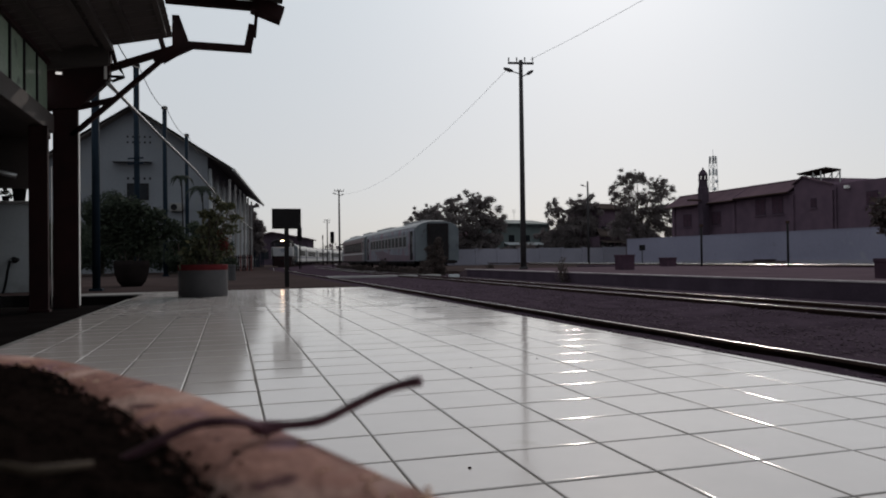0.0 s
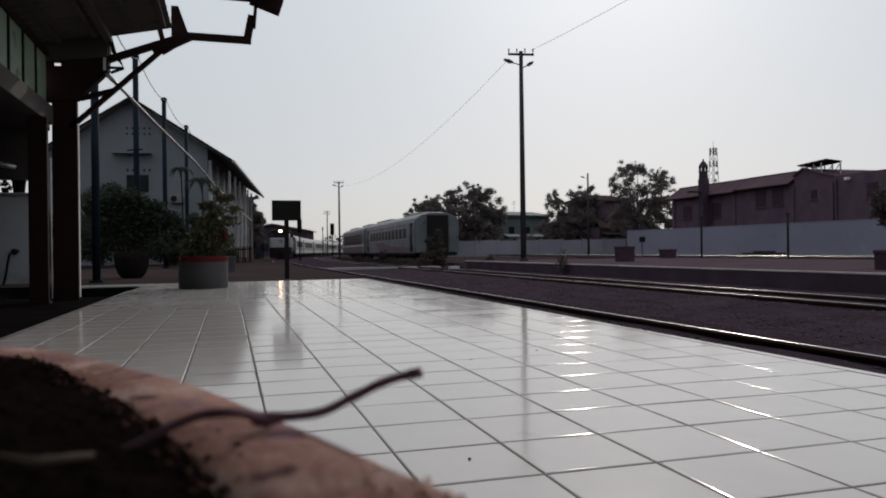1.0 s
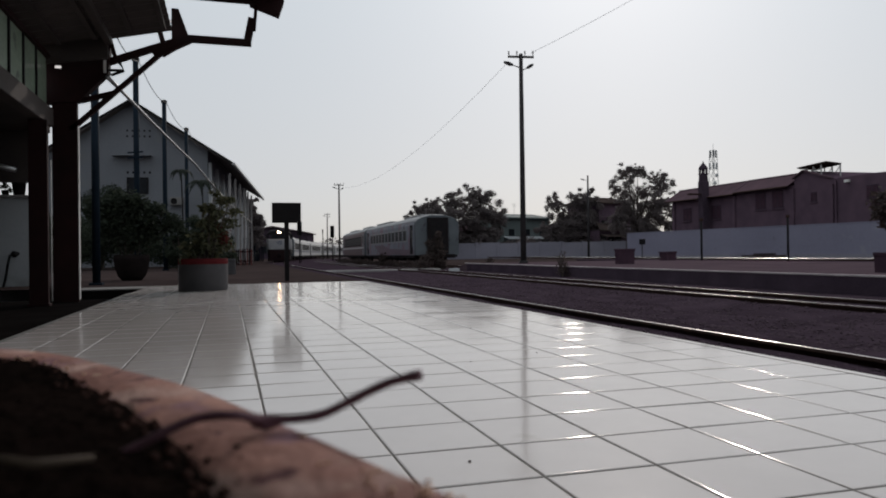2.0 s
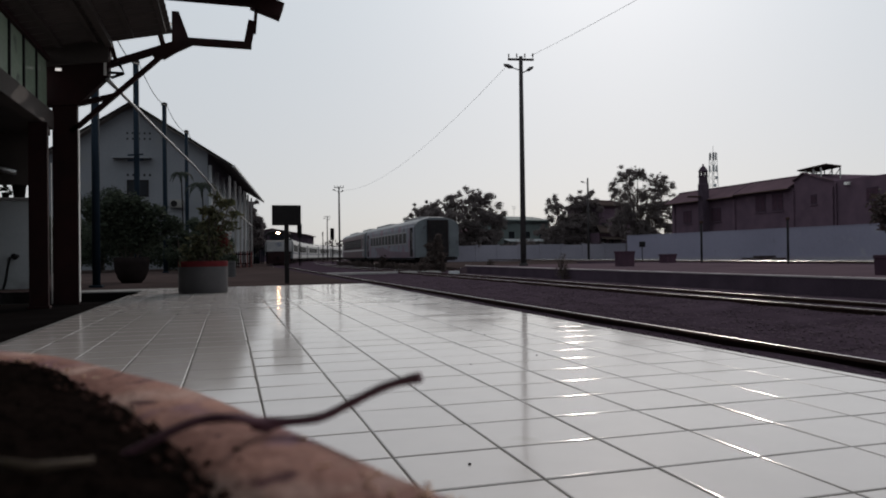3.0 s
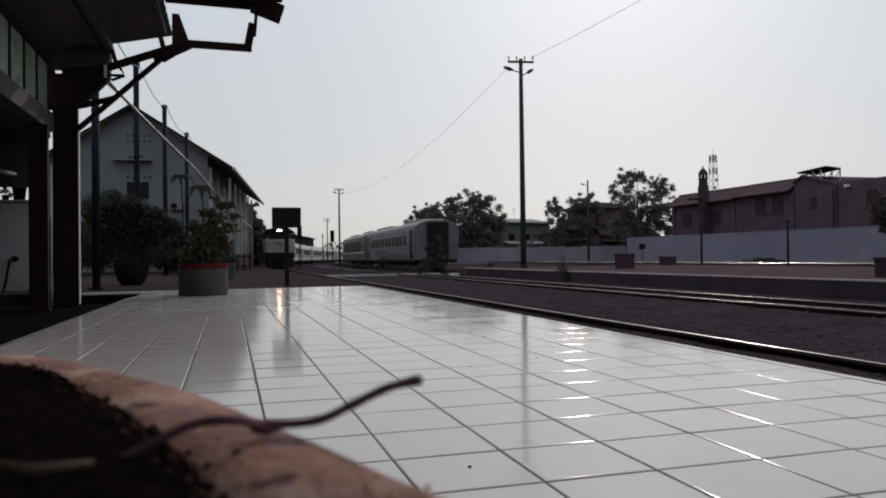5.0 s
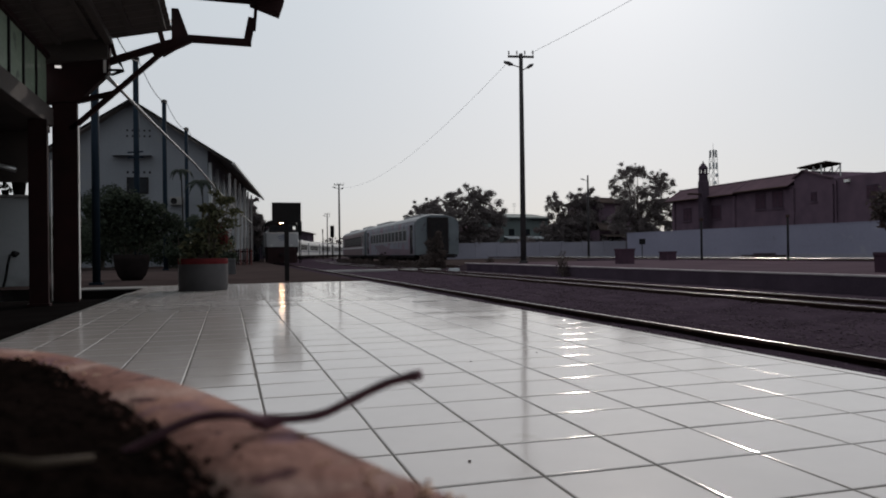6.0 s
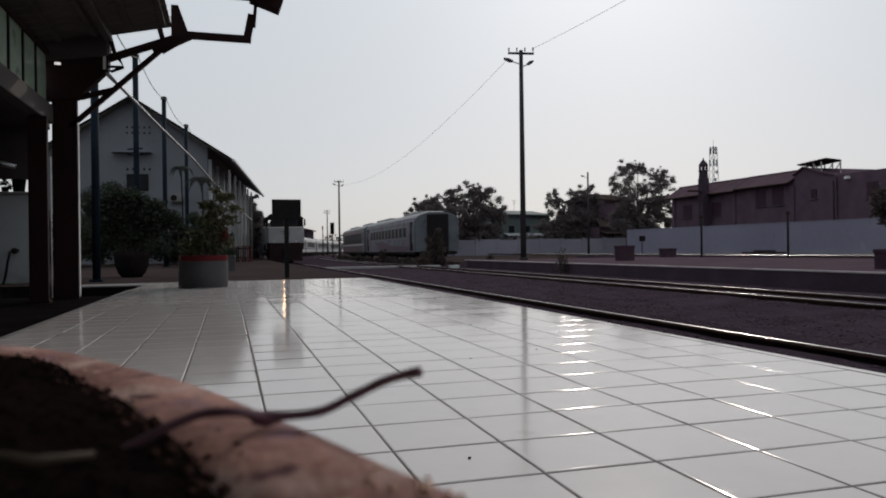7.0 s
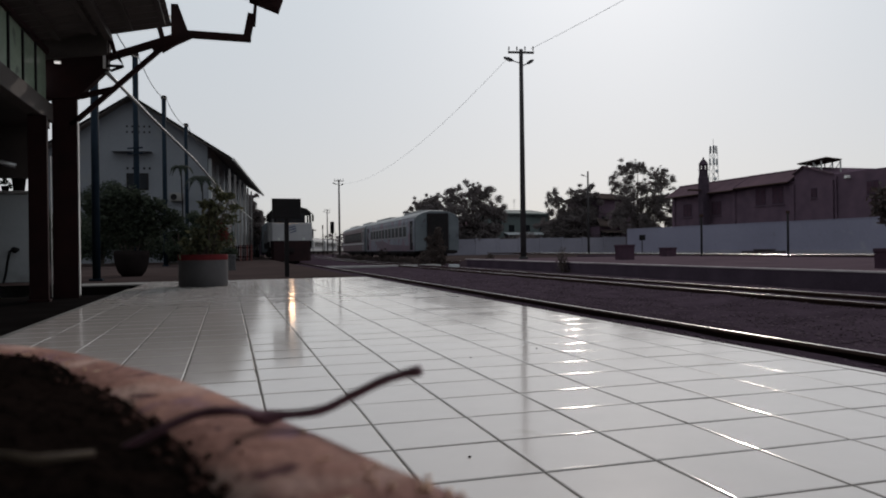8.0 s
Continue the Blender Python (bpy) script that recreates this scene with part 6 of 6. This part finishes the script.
    for s in (-1, 1):
        part("handrail", tube([(s * 1.28, 3.3, 2.3), (s * 1.28, 13.6, 2.3)], 0.02, seg=6), STEEL, l)
        for k in range(6):
            part("stanchion", tube([(s * 1.28, 3.6 + 2 * k, 1.4), (s * 1.28, 3.6 + 2 * k, 2.3)], 0.018, seg=6), STEEL, l)
    part("fuel_tank", box(-1.2, 1.2, 5.4, 8.6, 0.3, 0.95, bevel=0.06), UNDERFRAME, l)
    for y in (3.0, 11.1):
        bm = bmesh.new()
        for s in (-1, 1):
            box(min(s * 0.82, s * 1.06), max(s * 0.82, s * 1.06), y - 1.9, y + 1.9, 0.36, 0.78, bm, bevel=0.04)
        part("bogie", bm, UNDERFRAME, l)
        for dy in (-1.6, 0.0, 1.6):
            wheelset(0.457, l, y + dy)
    return l


# parked coaches on the siding
def parked_pose(y, length=20.2):
    """On the siding with the near end at y."""
    (x0, _), (x1, _) = curve_at(y, SIDING_U, 40.0, 800.0), curve_at(y + length, SIDING_U, 40.0, 800.0)
    return pose(x0, y, RAIL_Z, 0, 0, -math.degrees(math.atan2(x1 - x0, length)))


parked = coach(parked_pose(46.4), "grey blue coach with stained sides parked on the siding", COACHPAINT, "parked coaches", 11, None, 20.2, COACHROOF, WAVE, door_mat=UNDERFRAME)
coach(parked_pose(67.4), "faded maroon coach with a cream stripe parked on the siding", REDCOACH, "parked coaches", 10, WHITECOACH, stripe_z=1.3, stripe_h=0.14, door_mat=COACHPAINT)

# the arriving train
TRAIN_U, SPEED, START = 3.85, 6.2, 97.0
train_loco = locomotive(pose(0, 0, 0))
first_coach = coach(pose(0, 30, 0), "white coach with a blue stripe in the arriving train", WHITECOACH, "coaches of the arriving train", 10, STRIPE)
train_coaches = [first_coach] + [copy_thing(first_coach, pose(0, 30 + 22 * k, 0)) for k in range(1, 6)]


def along(s):
    """The point and heading on the platform track at s metres from its straight part's end."""
    if s < 0:
        return TRAIN_U, 45.0 + s, 0.0
    a = s / 480.0
    return TRAIN_U + 480.0 * (1 - math.cos(a)), 45.0 + 480.0 * math.sin(a), a


def car_pose(s_front, length):
    """Where a car stands whose front and rear bogies ride the track."""
    f, r = along(s_front + 3.0), along(s_front + length - 3.0)
    d = Vector((r[0] - f[0], r[1] - f[1]))
    a = math.atan2(d.x, d.y)
    return pose(f[0] - math.sin(a) * 3.0, f[1] - math.cos(a) * 3.0, RAIL_Z, 0, 0, -math.degrees(a))


# ---- the tiles of the platform ----
def platform_tiles():
    e = 0.1485
    rows = ((0.0074, 0.0), (0.0042, -0.00047), (0.0022, -0.0011), (0.0008, -0.0024), (0.0, -0.006))   # cushion edge: inset and drop
    h = e - rows[0][0]
    verts, faces = [(-h, -h, 0), (h, -h, 0), (h, h, 0), (-h, h, 0)], [(0, 1, 2, 3)]
    for side in range(4):
        turn = pose(0, 0, 0, 0, 0, 90 * side)
        n = len(verts)
        for inset, z in rows:
            d = e - inset
            verts += [(turn @ Vector((-d, -d, z)))[:], (turn @ Vector((d, -d, z)))[:]]
        faces += [(n + 2 * k, n + 2 * k + 2, n + 2 * k + 3, n + 2 * k + 1) for k in range(len(rows) - 1)]
    verts = [(x * 1.0025, y * 0.9955, z) for x, y, z in verts]    # the joints across the platform are wider
    me = mesh_of("tile", verts, faces)
    for f in me.polygons:
        f.use_smooth = f.index > 0
    rng = np.random.default_rng(2)
    restv, restf = [], []
    for i in range(-6, 7):
        for j in range(-138, 42):
            x, y = 0.41 + 0.3 * (i + 0.5), 1.60 + 0.3 * (j + 0.5)
            tx, ty, dz = (float(np.clip(v, -2, 2)) * s for v, s in zip(rng.normal(size=3), (0.17, 0.15, 0.0002)))
            m = pose(x, y, dz, tx, ty, 0)
            if -2 <= j < 21:
                ob = link("tile", me, TILE, pf)
                ob.matrix_basis = m
            else:
                n = len(restv)
                restv += [(m @ Vector(v))[:] for v in verts]
                restf += [tuple(n + q for q in f) for f in faces]
    rest = link("far_tiles", mesh_of("far_tiles", restv, restf), TILE, pf)
    for f in rest.data.polygons:
        f.use_smooth = f.index % len(faces) > 0
    tagged(rest, kind="stuff")


platform_tiles()


def pebble():
    p = thing("pebble", pose(0.580, 1.770, 0.0), "small dark pebble lying on the tiles", "pebble")
    part("stone", lathe([(0, 0), (0.0035, 0.0006), (0.005, 0.002), (0.003, 0.004), (0, 0.0045)], 9, wobble=0.3), RUST, p)
    flake = thing("leaf_flake", pose(1.628, 4.908, 0.0), "tiny dry leaf flake lying on the tiles", "debris", "flakes on the tiles")
    part("flake", loft([[(-0.007, -0.003, z), (0.005, -0.004, z), (0.008, 0.002, z + 0.001), (-0.003, 0.005, z)] for z in (0.0004, 0.002)]), BARK, flake)
    for x, y, turn in ((1.628, 4.61, 40), (1.121, 3.385, 100), (1.545, 3.562, 70)):
        copy_thing(flake, pose(x, y, 0, 0, 0, turn))


pebble()


# ---- what moves ----
def motions():
    ticks = [k * 0.5 for k in range(17)]
    s0 = 480.0 * math.asin((START - 45.0) / 480.0)

    def front(t):
        return s0 - SPEED * t

    walk(train_loco, [(t, car_pose(front(t), 14.1)) for t in ticks])
    for k, c in enumerate(train_coaches):
        walk(c, [(t, car_pose(front(t) + 14.9 + 21.0 * k, 20.2)) for t in ticks])
    fine = [k * 0.1 for k in range(81)]
    for car, r in [(train_loco, 0.457)] + [(c, 0.40) for c in train_coaches[:2]]:
        for w in car.children:
            if w.name.startswith("wheelset"):
                y = w.matrix_basis.translation.y
                walk(w, [(t, pose(0, y, r, math.degrees(SPEED * t / r), 0, 0)) for t in fine])


motions()
